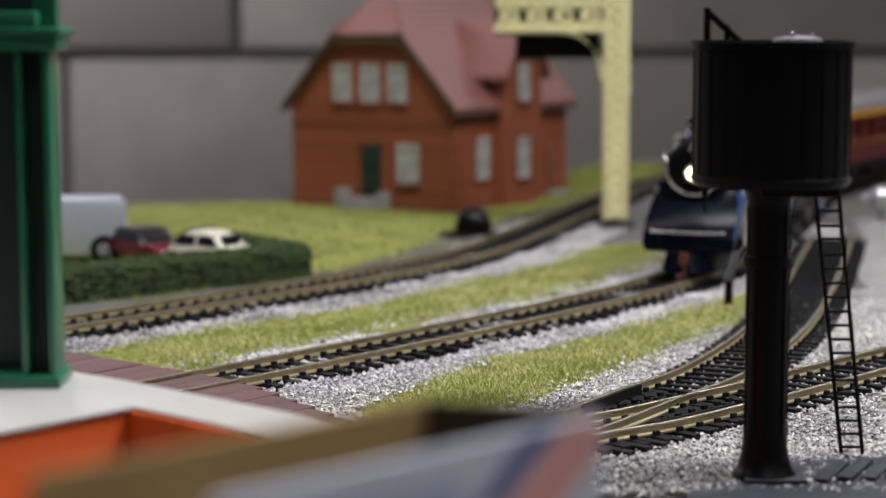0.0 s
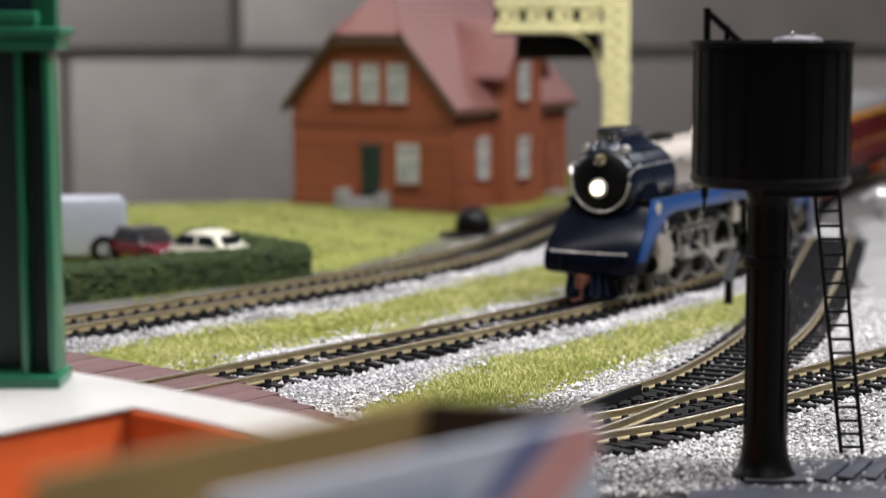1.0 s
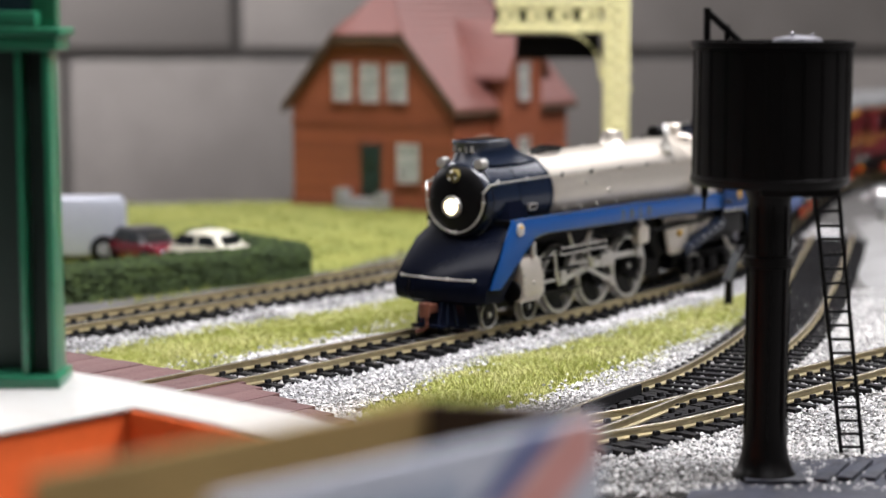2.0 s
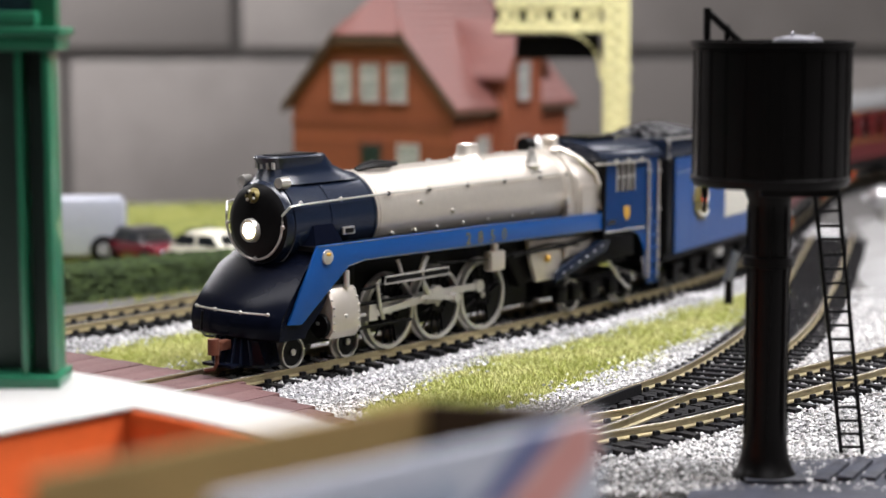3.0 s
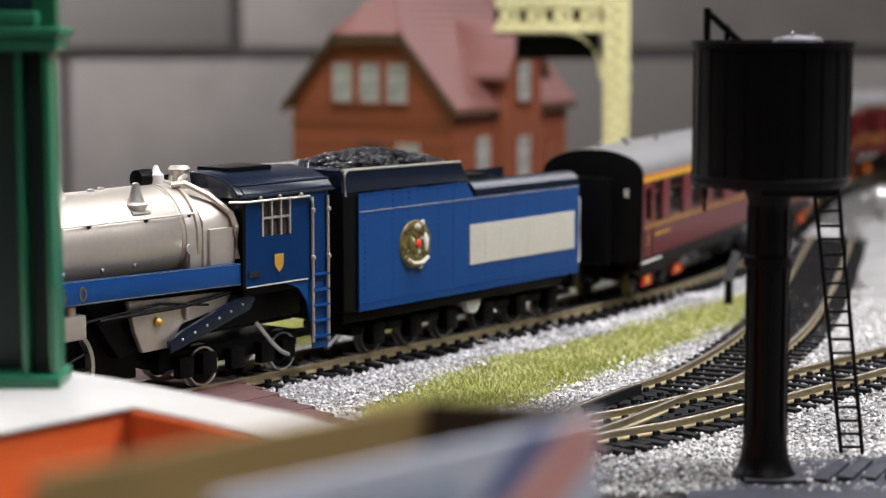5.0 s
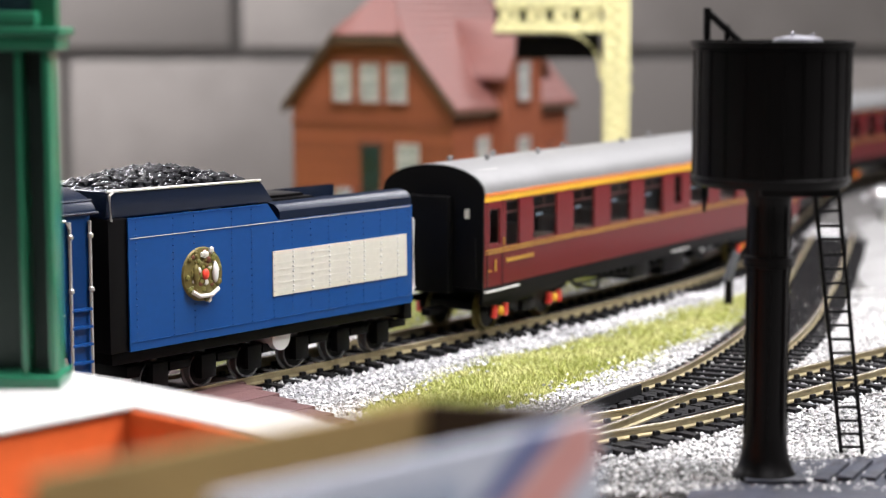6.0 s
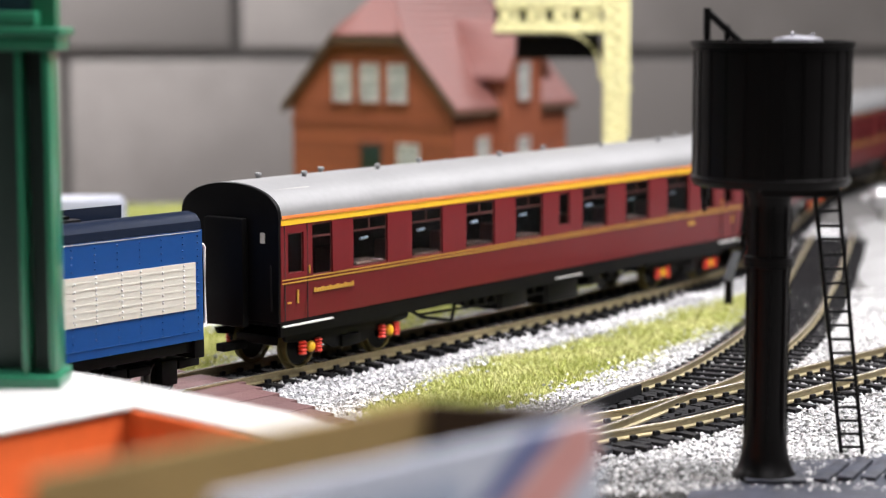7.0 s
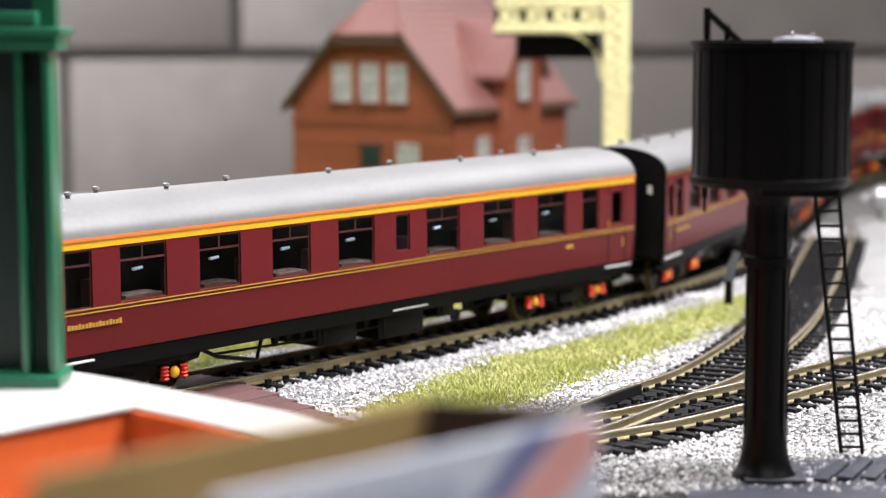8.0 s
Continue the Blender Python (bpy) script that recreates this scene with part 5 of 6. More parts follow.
        prism(bm, [(-29, -0.75), (0, -1.25), (0, 1.25), (-29, 0.75)], sg * 12.8 - 0.5, sg * 12.8 + 0.5, "Y")
        lathe(bm, (0, sg * 12.8, 0), [(-1.0, 2.7), (1.0, 2.7)], 16, "Y")
        prism(bm, [(-5, -1.9), (1.5, -2.2), (1.5, 2.2), (-5, 1.9)], sg * 12.8 - 0.8, sg * 12.8 + 0.8, "Y")
        RODS.append((part("main_rod", bm, M_STEEL, t, "bright steel main rod"), "main", sg))
        bm = prism(B(), [(-16, -0.55), (0, -0.8), (0, 0.8), (-16, 0.55)], sg * 14.5 - 0.4, sg * 14.5 + 0.4, "Y")
        lathe(bm, (0, sg * 14.2, 0), [(-1.2, 1.5), (1.2, 1.5)], 12, "Y")
        RODS.append((part("eccentric_rod", bm, M_STEEL, t, "bright steel eccentric rod"), "ecc", sg))
        bm = box(B(), -1.7, 1.7, sg * 13 - 1.0, sg * 13 + 1.0, -1.4, 3.0)
        rod(bm, (-22, sg * 13, 0.4), (-2.4, sg * 13, 0.4), 0.55)
        RODS.append((part("crosshead", bm, M_STEEL, t, "bright steel crosshead"), "cross", sg))
    # cab
    for sg in (-1, 1):
        bm = B()
        xs, zs = [145, 151, 161.5, 176], [25, 38, 47.2, 48.5]
        vs = {(i, k): bm.verts.new((xs[i], sg * 17, zs[k])) for i in range(4) for k in range(4)}
        fs = [bm.faces.new((vs[i, k], vs[i + 1, k], vs[i + 1, k + 1], vs[i, k + 1])) for i in range(3) for k in range(3) if (i, k) != (1, 1)]
        bmesh.ops.solidify(bm, geom=fs, thickness=0.9)
        cs = part("cab_side", bm, M_BLUE, t, "royal blue cab side")
        # Opaque pane with the cab's inner shade put into its colour.
        wn = part("cab_window", box(B(), 151, 161.5, sg * 16.4, sg * 16.2, 38, 47.2), M_DARKIN, cs, "cab window, unlit cab in its dark colour")
        for u in (151.2, 154.6, 158, 161.3):
            part("window_bar", box(B(), u - 0.3, u + 0.3, sg * 17.25, sg * 16.5, 38, 47.2), M_STEEL, wn)
        part("window_bar", box(B(), 151, 161.5, sg * 17.2, sg * 16.6, 42.4, 43.0), M_STEEL, wn)
        part("gutter_rail", tube(B(), [(140, sg * 16.4, 47.6), (146, sg * 17.8, 47.4), (168, sg * 17.9, 47.4), (169.5, sg * 17.6, 45)], 0.36), M_STEEL, cs)
        for u in (150, 157, 165):
            part("stanchion", ball(B(), (u, sg * 17.6, 48.0), 0.8, sub=1), M_STEEL, cs)
        part("shield", prism(B(), [(155.4, 33), (158.6, 33), (158.6, 30), (157, 28.2), (155.4, 30)], sg * 17.05, sg * 17.3, "Y"), M_GOLD, cs, "gold shield transfer")
        part("cab_step", prism(B(), [(160, 25), (176, 25), (176, 6), (170.5, 6), (169.6, 13), (168, 19), (165, 23)], sg * 16.0, sg * 16.6, "Y"), M_BLUE, cs, "royal blue cab step")
        lad = part("cab_ladder", tube(B(), [(169.5, sg * 17.5, 8), (169.5, sg * 17.5, 47)], 0.42), M_STEEL, t, "pale blue cab ladder")
        part("stile", tube(B(), [(175.5, sg * 17.5, 8), (175.5, sg * 17.5, 47)], 0.42), M_STEEL, lad)
        part("lining", box(B(), 145.2, 168, sg * 17.08 - 0.1, sg * 17.08 + 0.1, 25.1, 25.45), M_PALE, cs)
        part("grab_plate", box(B(), 146, 150.5, sg * 17.08 - 0.15, sg * 17.08 + 0.15, 27.6, 29.2), M_NAVY, cs)
        for u in (169.5, 175.5):
            for z in (43.5, 30.8):
                part("knob", ball(B(), (u, sg * 17.7, z), 0.85, sub=1), M_STEEL, lad)
        for z in np.arange(9, 27, 4.2):
            part("rung", box(B(), 169.4, 175.6, sg * 17.9, sg * 16.7, z, z + 0.6), M_BLUE, lad)
    arch = [(17.3 * math.cos(a), 48.3 + 6.2 * math.sin(a)) for a in np.linspace(0, math.pi, 15)]
    rf = part("cab_roof", prism(B(), arch, 142.5, 178, "X"), M_NAVY, t, "dark navy arched cab roof", bevel=0.4)
    part("roof_hatch", box(B(), 150, 166, -6, 6, 54.0, 55.3), M_LBLACK, rf, bevel=0.4)
    for sg in (-1, 1):
        part("roof_rib", tube(B(), [(143, sg * 14.9, 51.4), (178, sg * 14.9, 51.4)], 0.45), M_NAVY, rf)
        part("gutter", tube(B(), [(143, sg * 17.4, 48.7), (178, sg * 17.4, 48.7)], 0.4), M_NAVY, rf)
    part("cab_front", prism(B(), [(-16.9, 25)] + [(-q[0], q[1]) for q in arch[::1]][::1] + [(16.9, 25)], 144.0, 145.0, "X"), M_LBLACK, t, "black cab front")
    part("cab_floor", box(B(), 145.2, 176, -16, 16, 23, 25), M_LBLACK, t)
    part("backhead", box(B(), 145.2, 149, -12, 12, 25.2, 46), M_LBLACK, t, bevel=1)
    return t


RODS = []


def tender():
    t = thing("tender", "royal blue coal tender with crest and pale panel", "tender")
    part("body", box(B(), 6, 110.4, -16.6, 16.6, 13.8, 41.8), M_BLUE, t, "royal blue tender tank", bevel=0.3)
    for sg in (-1, 1):
        sd = part("side_sheet", prism(B(), [(5.6, 14), (110.6, 14), (110.6, 41.8), (57, 41.8), (53, 46.4), (5.6, 46.4)], sg * 16.65, sg * 17.1, "Y"), M_BLUE, t, "royal blue riveted side sheet")
        part("lining", box(B(), 6, 110, sg * 17.2 - 0.08, sg * 17.2 + 0.04, 41.4, 41.55), M_PALE, sd)
        part("lining", box(B(), 6, 52, sg * 17.2 - 0.08, sg * 17.2 + 0.04, 46.1, 46.22), M_BLUE, sd)
        part("lining", box(B(), 6, 110, sg * 17.2 - 0.08, sg * 17.2 + 0.08, 16.0, 16.25), M_BLUE, sd)
        pn = part("panel", box(B(), 54.5, 108, sg * 17.12, sg * 17.4, 22.0, 33.8), M_PALE, t, "pale grey lettering panel")
        for z in np.arange(23.4, 33.4, 1.75):
            part("ridge", box(B(), 54.7, 107.8, sg * 17.42 - 0.06, sg * 17.42 + 0.06, z, z + 0.4), M_PALE, pn)
        cr = part("crest", lathe(B(), (29.4, sg * 17.1, 30.6), [(0, 6.9), (0.5 * sg, 6.6), (0.8 * sg, 5.4), (0.9 * sg, 0.3)], 22, "Y"), M_BRONZE, t, "gilt oval crest with white and red figures")
        rc = random.Random(9)
        for k in range(70):
            a, q = rc.uniform(0, 6.28), rc.uniform(1.0, 7.0)
            part("relief", ball(B(), (29.4 + 0.82 * q * math.cos(a), sg * 17.9, 30.6 + q * math.sin(a)), rc.uniform(0.5, 1.0), 1, 0.6, 1, 1), rc.choice((M_BRONZE, M_OLIVE, M_OLIVE, M_PALE, M_COPPER)), cr)
        part("figure", ball(B(), (33.0, sg * 18.3, 30.8), 1.25, 0.8, 0.5, 2.2, 2), M_WHITE, cr, "white supporter figure")
        part("figure", ball(B(), (26.4, sg * 18.3, 30.8), 1.2, 0.8, 0.5, 2.2, 2), M_BRONZE, cr, "gold supporter figure")
        part("shield", ball(B(), (29.6, sg * 18.4, 30.6), 1.3, 0.9, 0.4, 1.1, 2), M_RED, cr, "red shield")
        part("crown", ball(B(), (29.4, sg * 18.3, 35.6), 1.3, 1.2, 0.4, 0.8, 1), M_PALE, cr, "pale crown")
        part("scroll", tube(B(), [(25, sg * 18.3, 26.6), (27.5, sg * 18.4, 25.2), (31.5, sg * 18.4, 25.2), (34, sg * 18.3, 26.6)], 0.6), M_PALE, cr, "pale scroll")
        # rolled top edge over the tank
        edge = [(12.5, 46.2), (15.4, 45.6), (17.0, 44.0), (17.2, 41.9), (12.5, 41.9)]
        part("tank_edge", prism(B(), [(sg * a, b) for a, b in edge], 57.5, 110.2, "X"), M_NAVY, t, "dark navy rolled tank edge")
        bm = B()
        for x in (8, 20, 27, 40, 47, 55, 62, 69, 76, 83, 90, 97, 104, 109):
            for z in np.arange(16.5, 46 if x < 52 else 41, 1.7):
                rod(bm, (x, sg * 17.05, z), (x, sg * 17.42, z), 0.3, 0.12, 5)
        tagged(part("rivets", bm, M_BLUE, t), kind="stuff")
        # Panel rivets, their highlights put in as white colour.
        bm = B()
        for x in (62, 69.5, 76, 84, 90, 97, 104):
            for z in np.arange(22.8, 33.4, 1.3 if int(x) % 2 == 0 else 1.9):
                rod(bm, (x, sg * 17.4, z), (x, sg * 17.75, z), 0.36, 0.16, 6)
        tagged(part("panel_rivets", bm, M_WHITE, t), kind="stuff")
        part("handrail", tube(B(), [(111.2, sg * 16.4, 17), (112, sg * 16.4, 18), (112, sg * 16.4, 37), (111.2, sg * 16.4, 38)], 0.45), M_WHITE, t, "white handrail")
        part("front_handrail", tube(B(), [(1.0, sg * 16.4, 46), (0.6, sg * 16.4, 52.2), (2, sg * 16, 52.8)], 0.4), M_STEEL, t, "bright handrail")
    bk = part("coal_bunker", prism(B(), [(0, 46.5), (57, 46.5), (52, 52.4), (0.5, 53)], -15.6, 15.6, "Y"), M_NAVY, t, "dark navy coal bunker", bevel=0.4)
    part("rim", tube(B(), [(0.5, -15.6, 53.1), (52, -15.6, 52.5)], 0.4), M_STEEL, bk)
    part("rim", tube(B(), [(0.5, 15.6, 53.1), (52, 15.6, 52.5)], 0.4), M_STEEL, bk)
    bm = B()
    r = random.Random(5)
    for k in range(420):
        x, y = r.uniform(3, 50), r.uniform(-14, 14)
        z = 51.4 + 4.6 * max(0, 1 - ((x - 28) / 27) ** 2) * max(0, 1 - (y / 15.5) ** 2)
        ball(bm, (x, y, z), r.uniform(0.9, 1.9), r.uniform(.7, 1.2), r.uniform(.7, 1.2), r.uniform(.5, 1), 1)
    cl = part("coal", bm, M_COAL, t, "shiny black coal load")
    tagged(cl, kind="stuff")
    for p in cl.data.polygons:
        p.use_smooth = False
    part("tank_top", box(B(), 57, 110, -12.5, 12.5, 41.9, 42.8), M_LBLACK, t)
    hb = part("hatch_box", box(B(), 60, 80, -8, 8, 42.8, 46.2), M_LBLACK, t, "black filler hatch", bevel=0.6)
    part("hatch_lid", box(B(), 62, 78, -6, 6, 46.2, 47), M_LBLACK, hb, bevel=0.3)
    part("front_plate", box(B(), 0, 6, -16.4, 16.4, 14, 46.5), M_LBLACK, t, bevel=0.4)
    part("underframe", box(B(), 2, 112, -14.5, 14.5, 10.6, 13.8), M_LBLACK, t, bevel=0.4)
    part("buffer_beam", box(B(), 109, 112.4, -15.5, 15.5, 9, 14.4), M_LBLACK, t, bevel=0.3)
    part("reservoir", rod(B(), (61.5, -13.2, 9.8), (61.5, 13.2, 9.8), 3.4, seg=20), M_WHITE, t, "white air reservoir")
    for c in (36.0, 87.0):
        bg = part("bogie", box(B(), c - 25, c + 25, -9.4, 9.4, 5.5, 8.6), M_LBLACK, t, "black six-wheel bogie", bevel=0.6)
        for d in (-16.5, 0, 16.5):
            for sg in (-1, 1):
                part("journal_box", box(B(), c + d - 2.6, c + d + 2.6, sg * 10.9 - 1.4, sg * 10.9 + 1.4, 2.6, 9.0), M_LBLACK, bg, bevel=0.5)
                part("spring", box(B(), c + d + 4, c + d + 11, sg * 10.6 - 0.7, sg * 10.6 + 0.7, 6.2, 8.4), M_LBLACK, bg, bevel=0.3)
                wheel(bg, c + d, sg * 8.4, 4.6, "wheel", M_DARKSTEEL)
    part("coupler", box(B(), 110, 117, -1.6, 1.6, 6, 8.6), M_LBLACK, t, "black coupler", bevel=0.4)
    part("drawbar", box(B(), -14, 3, -1.8, 1.8, 6.4, 8.2), M_LBLACK, t)
    part("steam_hose", tube(B(), [(-3, -9, 13), (-5, -10, 7), (-1, -11, 4.5), (3, -11, 7)], 0.8), M_STEELGREY, t, "grey steam hose")
    return t


WIN = [(2.8, 9, 27.6, 38.2, 0), (12.5, 20.8, 26.2, 40, 1)] + [(a, b, 26.6, 40, 2) for a, b in ((29.5, 44.5), (55.5, 70), (81.5, 96), (107, 121.8))] + [(131, 137, 29, 39.2, 0)] + [(a, b, 26.6, 40, 2) for a, b in ((144.5, 159.5), (171, 186), (198, 213))] + [(222, 231, 26.6, 40, 1), (238.5, 244.8, 27.6, 38.2, 0)]


def coach(first_class):
    lab = "maroon coach with yellow cantrail stripe and grey roof" if first_class else "plain maroon coach with gold lining and grey roof"
    t = thing("coach", lab, "railway coach", group="coaches of the train")
    xs = sorted({0.0, 252.0} | {w[0] for w in WIN} | {w[1] for w in WIN})
    zs = sorted({15.0, 42.6} | {w[2] for w in WIN} | {w[3] for w in WIN})
    for sg in (-1, 1):
        bm = B()
        vs = {(x, z): bm.verts.new((x, sg * (17.5 - (0.9 * max(0, (24 - z) / 9) ** 2 if z < 24 else 0.6 * max(0, (z - 36) / 7) ** 2)), z)) for x in xs for z in zs}
        fs = []
        for x0, x1 in zip(xs, xs[1:]):
            for z0, z1 in zip(zs, zs[1:]):
                cx, cz = (x0 + x1) / 2, (z0 + z1) / 2
                if not any(w[0] < cx < w[1] and w[2] < cz < w[3] for w in WIN):
                    fs.append(bm.faces.new((vs[x0, z0], vs[x1, z0], vs[x1, z1], vs[x0, z1])))
        bmesh.ops.recalc_face_normals(bm, faces=bm.faces)
        bmesh.ops.solidify(bm, geom=fs, thickness=0.8)
        sd = part("side", bm, M_MAROON, t, "glossy maroon side panel")
        for a, b, z0, z1, kind in WIN:
            fx, fz = [a, a + 0.4, b - 0.4, b], [z0, z0 + 0.4, z1 - 0.4, z1]
            if kind == 2:
                fx[2:2] = [(a + b) / 2 - 0.25, (a + b) / 2 + 0.25]
            if kind:
                fz[2:2] = [36.2, 36.75]
            low = {0: ((1, 1),), 1: ((1, 1), (1, 3)), 2: ((1, 1), (2, 1), (3, 1), (1, 3), (3, 3))}[kind]
            f = grid_frame(B(), fx, fz, lambda i, k: (i, k) in low, sg * 16.9, 0.35)
            wf = part("window", f, M_WINFRAME, t, "slim window frame")
            part("pane", box(B(), a + 0.1, b - 0.1, sg * 16.5, sg * 16.65, z0 + 0.1, z1 - 0.1), M_GLASS, wf)
            if kind == 2:
                part("seat_back", box(B(), a - 3, a + 2.5, sg * 6, sg * 14.5, 19, 31.5), M_SEAT, wf, bevel=0.6)
                # Ledge added to catch outside light; its colour carries the sill reflection.
                part("table", box(B(), a + 2.6, b - 0.6, sg * 10, sg * 16.3, 26.9, 27.6), M_SEAT, wf, "ledge, sill reflection in its reddish colour")
                # Pale rod inside the pane, painted as a ceiling-light reflection.
                part("table_lamp", rod(B(), ((a + b) / 2 - 1.5, sg * 15.0, 33.7), ((a + b) / 2 + 1.5, sg * 15.0, 33.9), 0.42, seg=8), M_GLINT, wf)
        for z, w, m in ((25.0, 0.3, M_GOLD), (25.9, 0.3, M_GOLD)) + (((40.4, 1.75, M_YELLOW),) if first_class else ((41.6, 0.3, M_GOLD),)):
            y = 17.55 - (0.6 * max(0, (z - 36) / 7) ** 2)
            part("lining", box(B(), 0.3, 251.7, sg * y - 0.12, sg * y + 0.1, z, z + w), m, sd, "yellow cantrail stripe" if m is M_YELLOW else "")
        if first_class:
            part("lining", box(B(), 0.3, 251.7, sg * 17.6 - 0.14, sg * 17.6 + 0.14, 42.15, 43.0), M_LINE, sd, "orange line under the roof edge")
        for a, b, z0, z1 in ((6.2, 6.9, 19.5, 23), (2.5, 4, 19.6, 20.1), (213, 217, 22, 23.2), (244.5, 245.2, 20, 23)):
            part("transfer_bar", box(B(), a, b, sg * 17.42 - 0.1, sg * 17.42 + 0.1, z0, z1), M_GOLD, sd, "gold lettering bar")
        for k in range(16):
            part("transfer_bar", box(B(), 13 + k * 1.05, 13.85 + k * 1.05, sg * 17.44 - 0.1, sg * 17.44 + 0.1, 21.6, 22.6 + 0.25 * (k % 3 == 0)), M_GOLD, sd, "gold lettering bar")
        for a in (1.4, 10.4, 236.8, 246.4):
            part("door_seam", box(B(), a, a + 0.18, sg * 17.4 - 0.15, sg * 17.4 + 0.13, 15.2, 40.5), M_DARKIN, sd)
        part("door_handle", rod(B(), (10.9, sg * 17.8, 27), (10.9, sg * 17.8, 29.2), 0.22, seg=6), M_GOLD, sd)
        part("door_handle", rod(B(), (236.2, sg * 17.8, 27), (236.2, sg * 17.8, 29.2), 0.22, seg=6), M_GOLD, sd)
        part("footboard", box(B(), 1, 21, sg * 16.6, sg * 17.5, 13.5, 13.9), M_WHITE, t, "white-edged footboard")
        part("footboard", box(B(), 236, 250, sg * 16.6, sg * 17.5, 13.5, 13.9), M_WHITE, t, "white-edged footboard")
        part("footboard", box(B(), 131, 146, sg * 15.6, sg * 16.5, 12.0, 12.35), M_WHITE, t, "white-edged footboard")
        part("solebar", box(B(), 1, 251, sg * 15.2, sg * 16.2, 10.8, 14.9), M_LBLACK, t)
    prof = [(17.6 * math.cos(a), 42.7 + 8.4 * math.sin(a) ** 0.9) for a in np.linspace(0.0, math.pi, 25)]
    rf = part("roof", prism(B(), prof, 0.2, 251.8, "X"), M_CROOF, t, "satin grey arched roof")
    for u, y in ((14, 3), (26, -3), (40, 3), (58, -3), (84, 2), (120, -2), (152, 3), (178, -3), (206, 3), (214, -4), (236, 2)):
        part("roof_vent", lathe(B(), (u, y, 0), [(50.3, 0.7), (51.5, 0.6), (51.8, 1.0), (52.4, 0.9), (52.6, 0.3)], 12, "Z"), M_CROOF, rf)
    part("cable", tube(B(), [(0, -11.5, 49.1), (18, -11.5, 49.2)], 0.1, 4), M_STEEL, rf)
    # Solid dark block gives the unlit look behind the panes.
    part("interior", box(B(), 3, 249, -5, 5, 15.5, 42), M_DARKIN, t, "solid core, unlit interior as a dark colour")
    part("floor_pan", box(B(), 1, 251, -16, 16, 13.5, 15.4), M_LBLACK, t)
    out = [(-17.2, 14.8)] + [(-q[0] * 0.995, q[1] - 0.05) for q in prof] + [(17.2, 14.8)]
    for x0, x1, d in ((-0.9, 0.1, -1), (251.9, 252.9, 1)):
        en = part("end", prism(B(), out, x0, x1, "X"), M_LBLACK, t, "black coach end", bevel=0.3)
        gx = (x0 + x1) / 2 + d * 0.5
        part("gangway", box(B(), min(gx, gx + d * 2.6), max(gx, gx + d * 2.6), -7, 7, 13, 42), M_LBLACK, en, bevel=0.8)
        part("notice", box(B(), gx + d * 0.1 - 0.1, gx + d * 0.1 + 0.15, -12.8, -11.2, 35.6, 38.4), M_PALE, en, "small cream notice")
        part("handrail", tube(B(), [(gx + d * 0.6, -15.4, 18), (gx + d * 0.9, -15.4, 30)], 0.25, 5), M_LBLACK, en)
    for a, b, z0 in ((101, 117, 5.6), (126, 146, 4.2), (152, 160, 7.4)):
        part("equipment_box", box(B(), a, b, -15, -6, z0, 12.8), M_LBLACK, t, bevel=0.5)
        part("lid_strap", box(B(), a + 2, a + 3, -15.3, -14.9, z0 + 0.6, 12.6), M_LBLACK, t)
    for sg in (-1, 1):
        tr = part("truss", tube(B(), [(58, sg * 14.5, 11), (64, sg * 14.5, 8.2), (78, sg * 14.5, 5.4), (80, sg * 14.5, 11)], 0.6, 5), M_LBLACK, t)
        part("tie_bar", tube(B(), [(62, sg * 14.5, 9.0), (100, sg * 14.5, 8.0), (170, sg * 14.5, 8.0), (186, sg * 14.5, 11)], 0.4, 5), M_LBLACK, tr)
        for u in (84, 89, 94, 99, 120, 165):
            part("bracket", prism(B(), [(u, 11), (u + 2.6, 11), (u + 1.8, 8.0), (u + 0.6, 8.0)], sg * 14.2 - 0.5, sg * 14.2 + 0.5, "Y"), M_LBLACK, tr)
        part("brake_wheel", lathe(B(), (161, sg * 14.4, 7.2), [(-0.5, 1.8), (0.5, 1.8)], 14, "Y"), M_LBLACK, tr)
        part("edge_strip", box(B(), 104, 117, sg * 15.6 - 0.3, sg * 15.6 + 0.3, 12.0, 12.4), M_STEELGREY, t)
    part("vacuum_cylinder", rod(B(), (104, -4, 8.5), (104, 4, 8.5), 3.4, seg=16), M_LBLACK, t)
    for c in (33.0, 219.0):
        bg = part("bogie", box(B(), c - 24, c + 24, -7.4, 7.4, 6.5, 9.2), M_LBLACK, t, "black bogie with red and yellow axleboxes", bevel=0.4)
        for sg in (-1, 1):
            part("side_frame", prism(B(), [(c - 27, 10.3), (c + 27, 10.3), (c + 26, 8.4), (c + 21.5, 7.8), (c + 20.5, 4.2), (c + 13.5, 4.2), (c + 12, 6.8), (c + 7, 4.4), (c - 7, 4.4), (c - 12, 6.8), (c - 13.5, 4.2), (c - 20.5, 4.2), (c - 21.5, 7.8), (c - 26, 8.4)], sg * 12.2 - 0.7, sg * 12.2 + 0.7, "Y"), M_LBLACK, bg, bevel=0.3)
            part("bolster_spring", box(B(), c - 4, c + 4, sg * 13.2 - 0.5, sg * 13.2 + 0.5, 4.2, 7.4), M_LBLACK, bg, bevel=0.3)
            for d in (-17, 17):
                wheel(bg, c + d, sg * 8.5, 6.0, "wheel", M_BRONZE)
                part("axlebox", ball(B(), (c + d, sg * 13.6, 6.2), 1.5, 1, 0.7, 1.1, 2), M_YELLOW, bg, "yellow axlebox")
                for e in (-3.2, 3.2):
                    sp = B()
                    lathe(sp, (c + d + e, sg * 13.3, 0), [(z, 1.35 if k % 2 else 0.85) for k, z in enumerate(np.arange(4.3, 8.2, 0.48))], 10, "Z")
                    part("coil_spring", sp, M_RED, bg, "red coil spring")
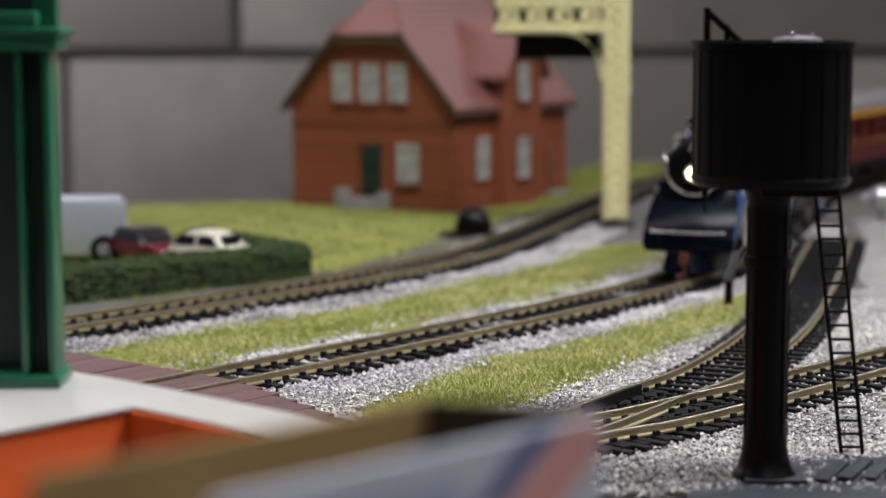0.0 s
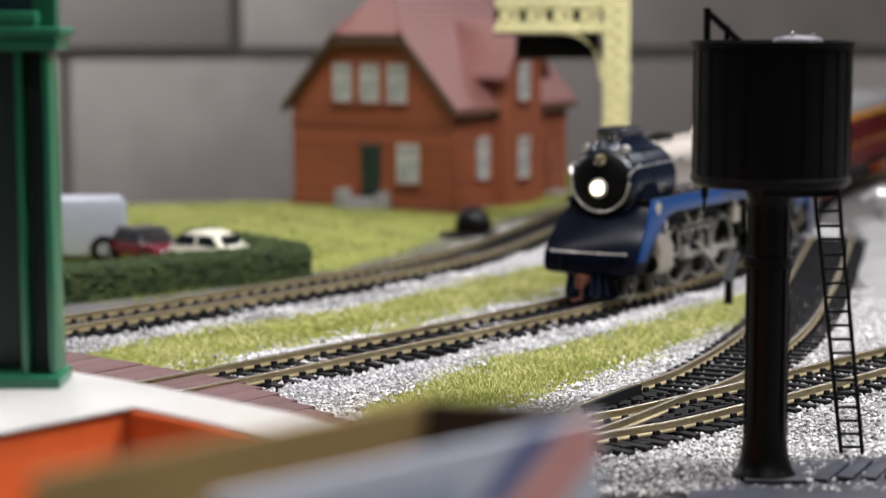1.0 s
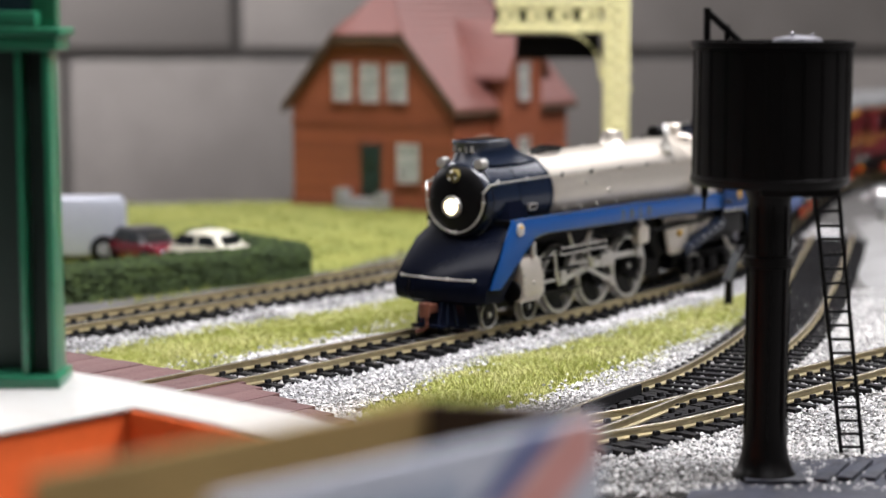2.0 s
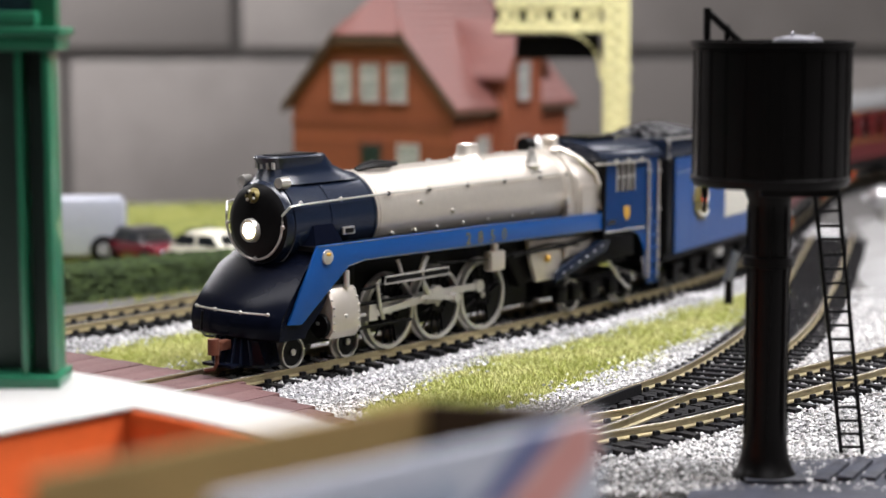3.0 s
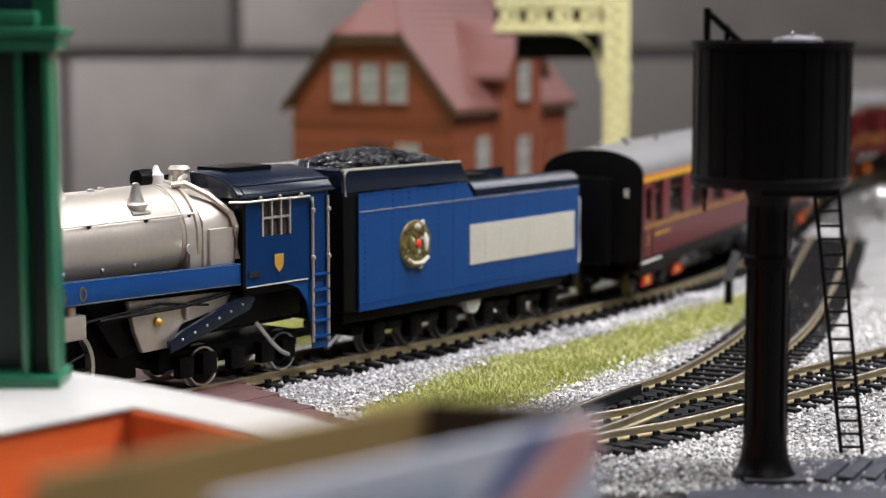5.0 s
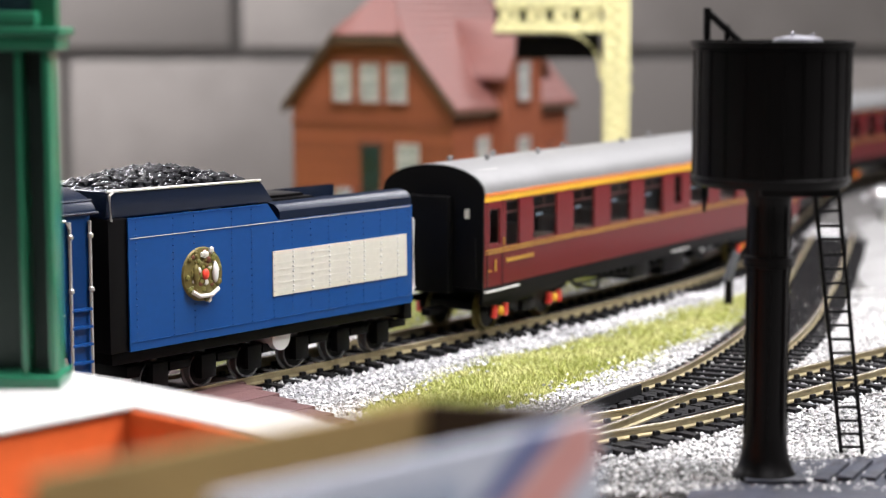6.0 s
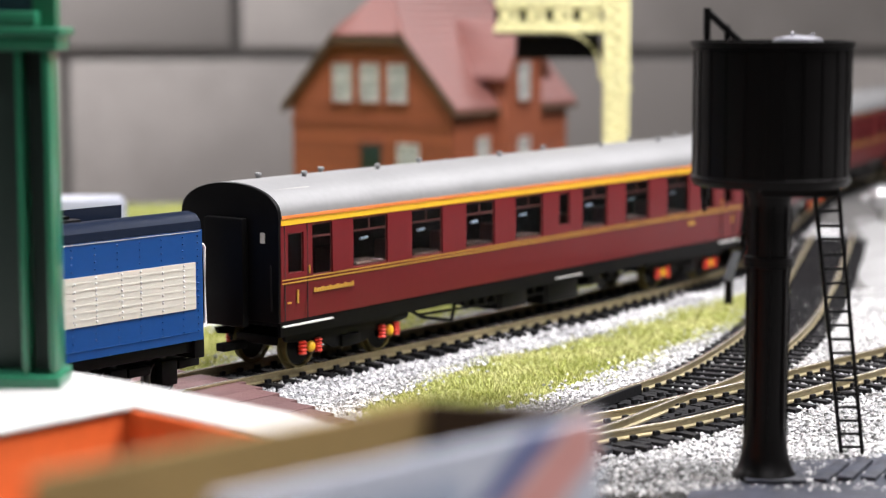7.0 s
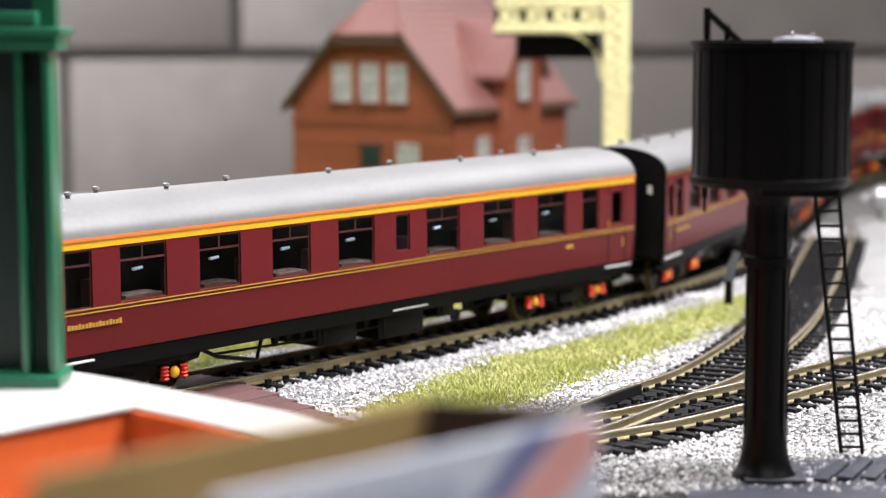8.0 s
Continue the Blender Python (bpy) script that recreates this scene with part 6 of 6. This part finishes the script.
    for x, d in ((-5, -1), (257, 1)):
        part("coupler", box(B(), min(x, x - d * 9), max(x, x - d * 9), -1.6, 1.6, 6.2, 8.4), M_LBLACK, t, "black coupler", bevel=0.4)
    return t


M_WINFRAME = mat("window_frame_dull", (0.2, 0.07, 0.065), 0.35, 0.2, 0.08, 500, 40, 0)

LOCO, TENDER = locomotive(), tender()
COACH_SPIN0 = len(SPIN)
COACHES = [coach(True), coach(False), coach(False), coach(False)]

# distance of the headlamp along the main line, by time
S_TIMES = (0, 0.5, 1, 1.5, 2.8, 3, 3.5, 4, 4.5, 4.7, 6, 6.5, 7, 7.5, 8)
S_LAMP = (216.5, 182, 145.4, 107, -1.2, -17.8, -57, -100.4, -139.2, -155.3, -262.3, -300.5, -343.2, -382.6, -425.3)


def travelled(t):
    return float(np.interp(t, S_TIMES, S_LAMP))


def vehicle_pose(u0, pa, pb, t):
    """A vehicle whose two pivots ride on the main line."""
    s = travelled(t) + u0
    xa, ya, _ = on(s + pa)
    xb, yb, _ = on(s + pb)
    d = math.atan2(yb - ya, xb - xa)
    return pose((xa - pa * math.cos(d)) * MM, (ya - pa * math.sin(d)) * MM, 0, 0, 0, math.degrees(d))


def motions():
    for v, u0, pa, pb in [(LOCO, 0, 46.7, 90), (TENDER, 182, 36, 87)] + [(c, 318 + 260 * i, 33, 219) for i, c in enumerate(COACHES)]:
        walk(v, [(t, vehicle_pose(u0, pa, pb, t)) for t in S_TIMES])
    steps = [k / 15 for k in range(121)]
    for w, x, y, r in SPIN:
        walk(w, [(t, at(x, y, r, 0, math.degrees((travelled(t) + 56.4) / r), 0)) for t in steps])
    tenth = [k / 15 for k in range(121)]
    for ob, what, sg in RODS:
        rows = []
        for t in tenth:
            a = math.radians(-10 if sg < 0 else 80) - (travelled(t) + 56.4) / 10.7
            px, pz = 68.2 + 5.6 * math.cos(a), 10.7 + 5.6 * math.sin(a)
            tilt = math.asin((pz - 11.4) / 29.0)
            if what == "side":
                rows.append((t, at(px, 0, pz)))
            elif what == "main":
                rows.append((t, at(px, 0, pz, 0, -math.degrees(tilt), 0)))
            elif what == "ecc":
                ex, ez = 68.2 + 3.2 * math.cos(a - 1.9), 10.7 + 3.2 * math.sin(a - 1.9)
                rows.append((t, at(ex, 0, ez, 0, math.degrees(math.atan2(14.5 - ez, ex - 54)), 0)))
            else:
                rows.append((t, at(px - 29.0 * math.cos(tilt), 0, 11.4)))
        walk(ob, rows)


motions()
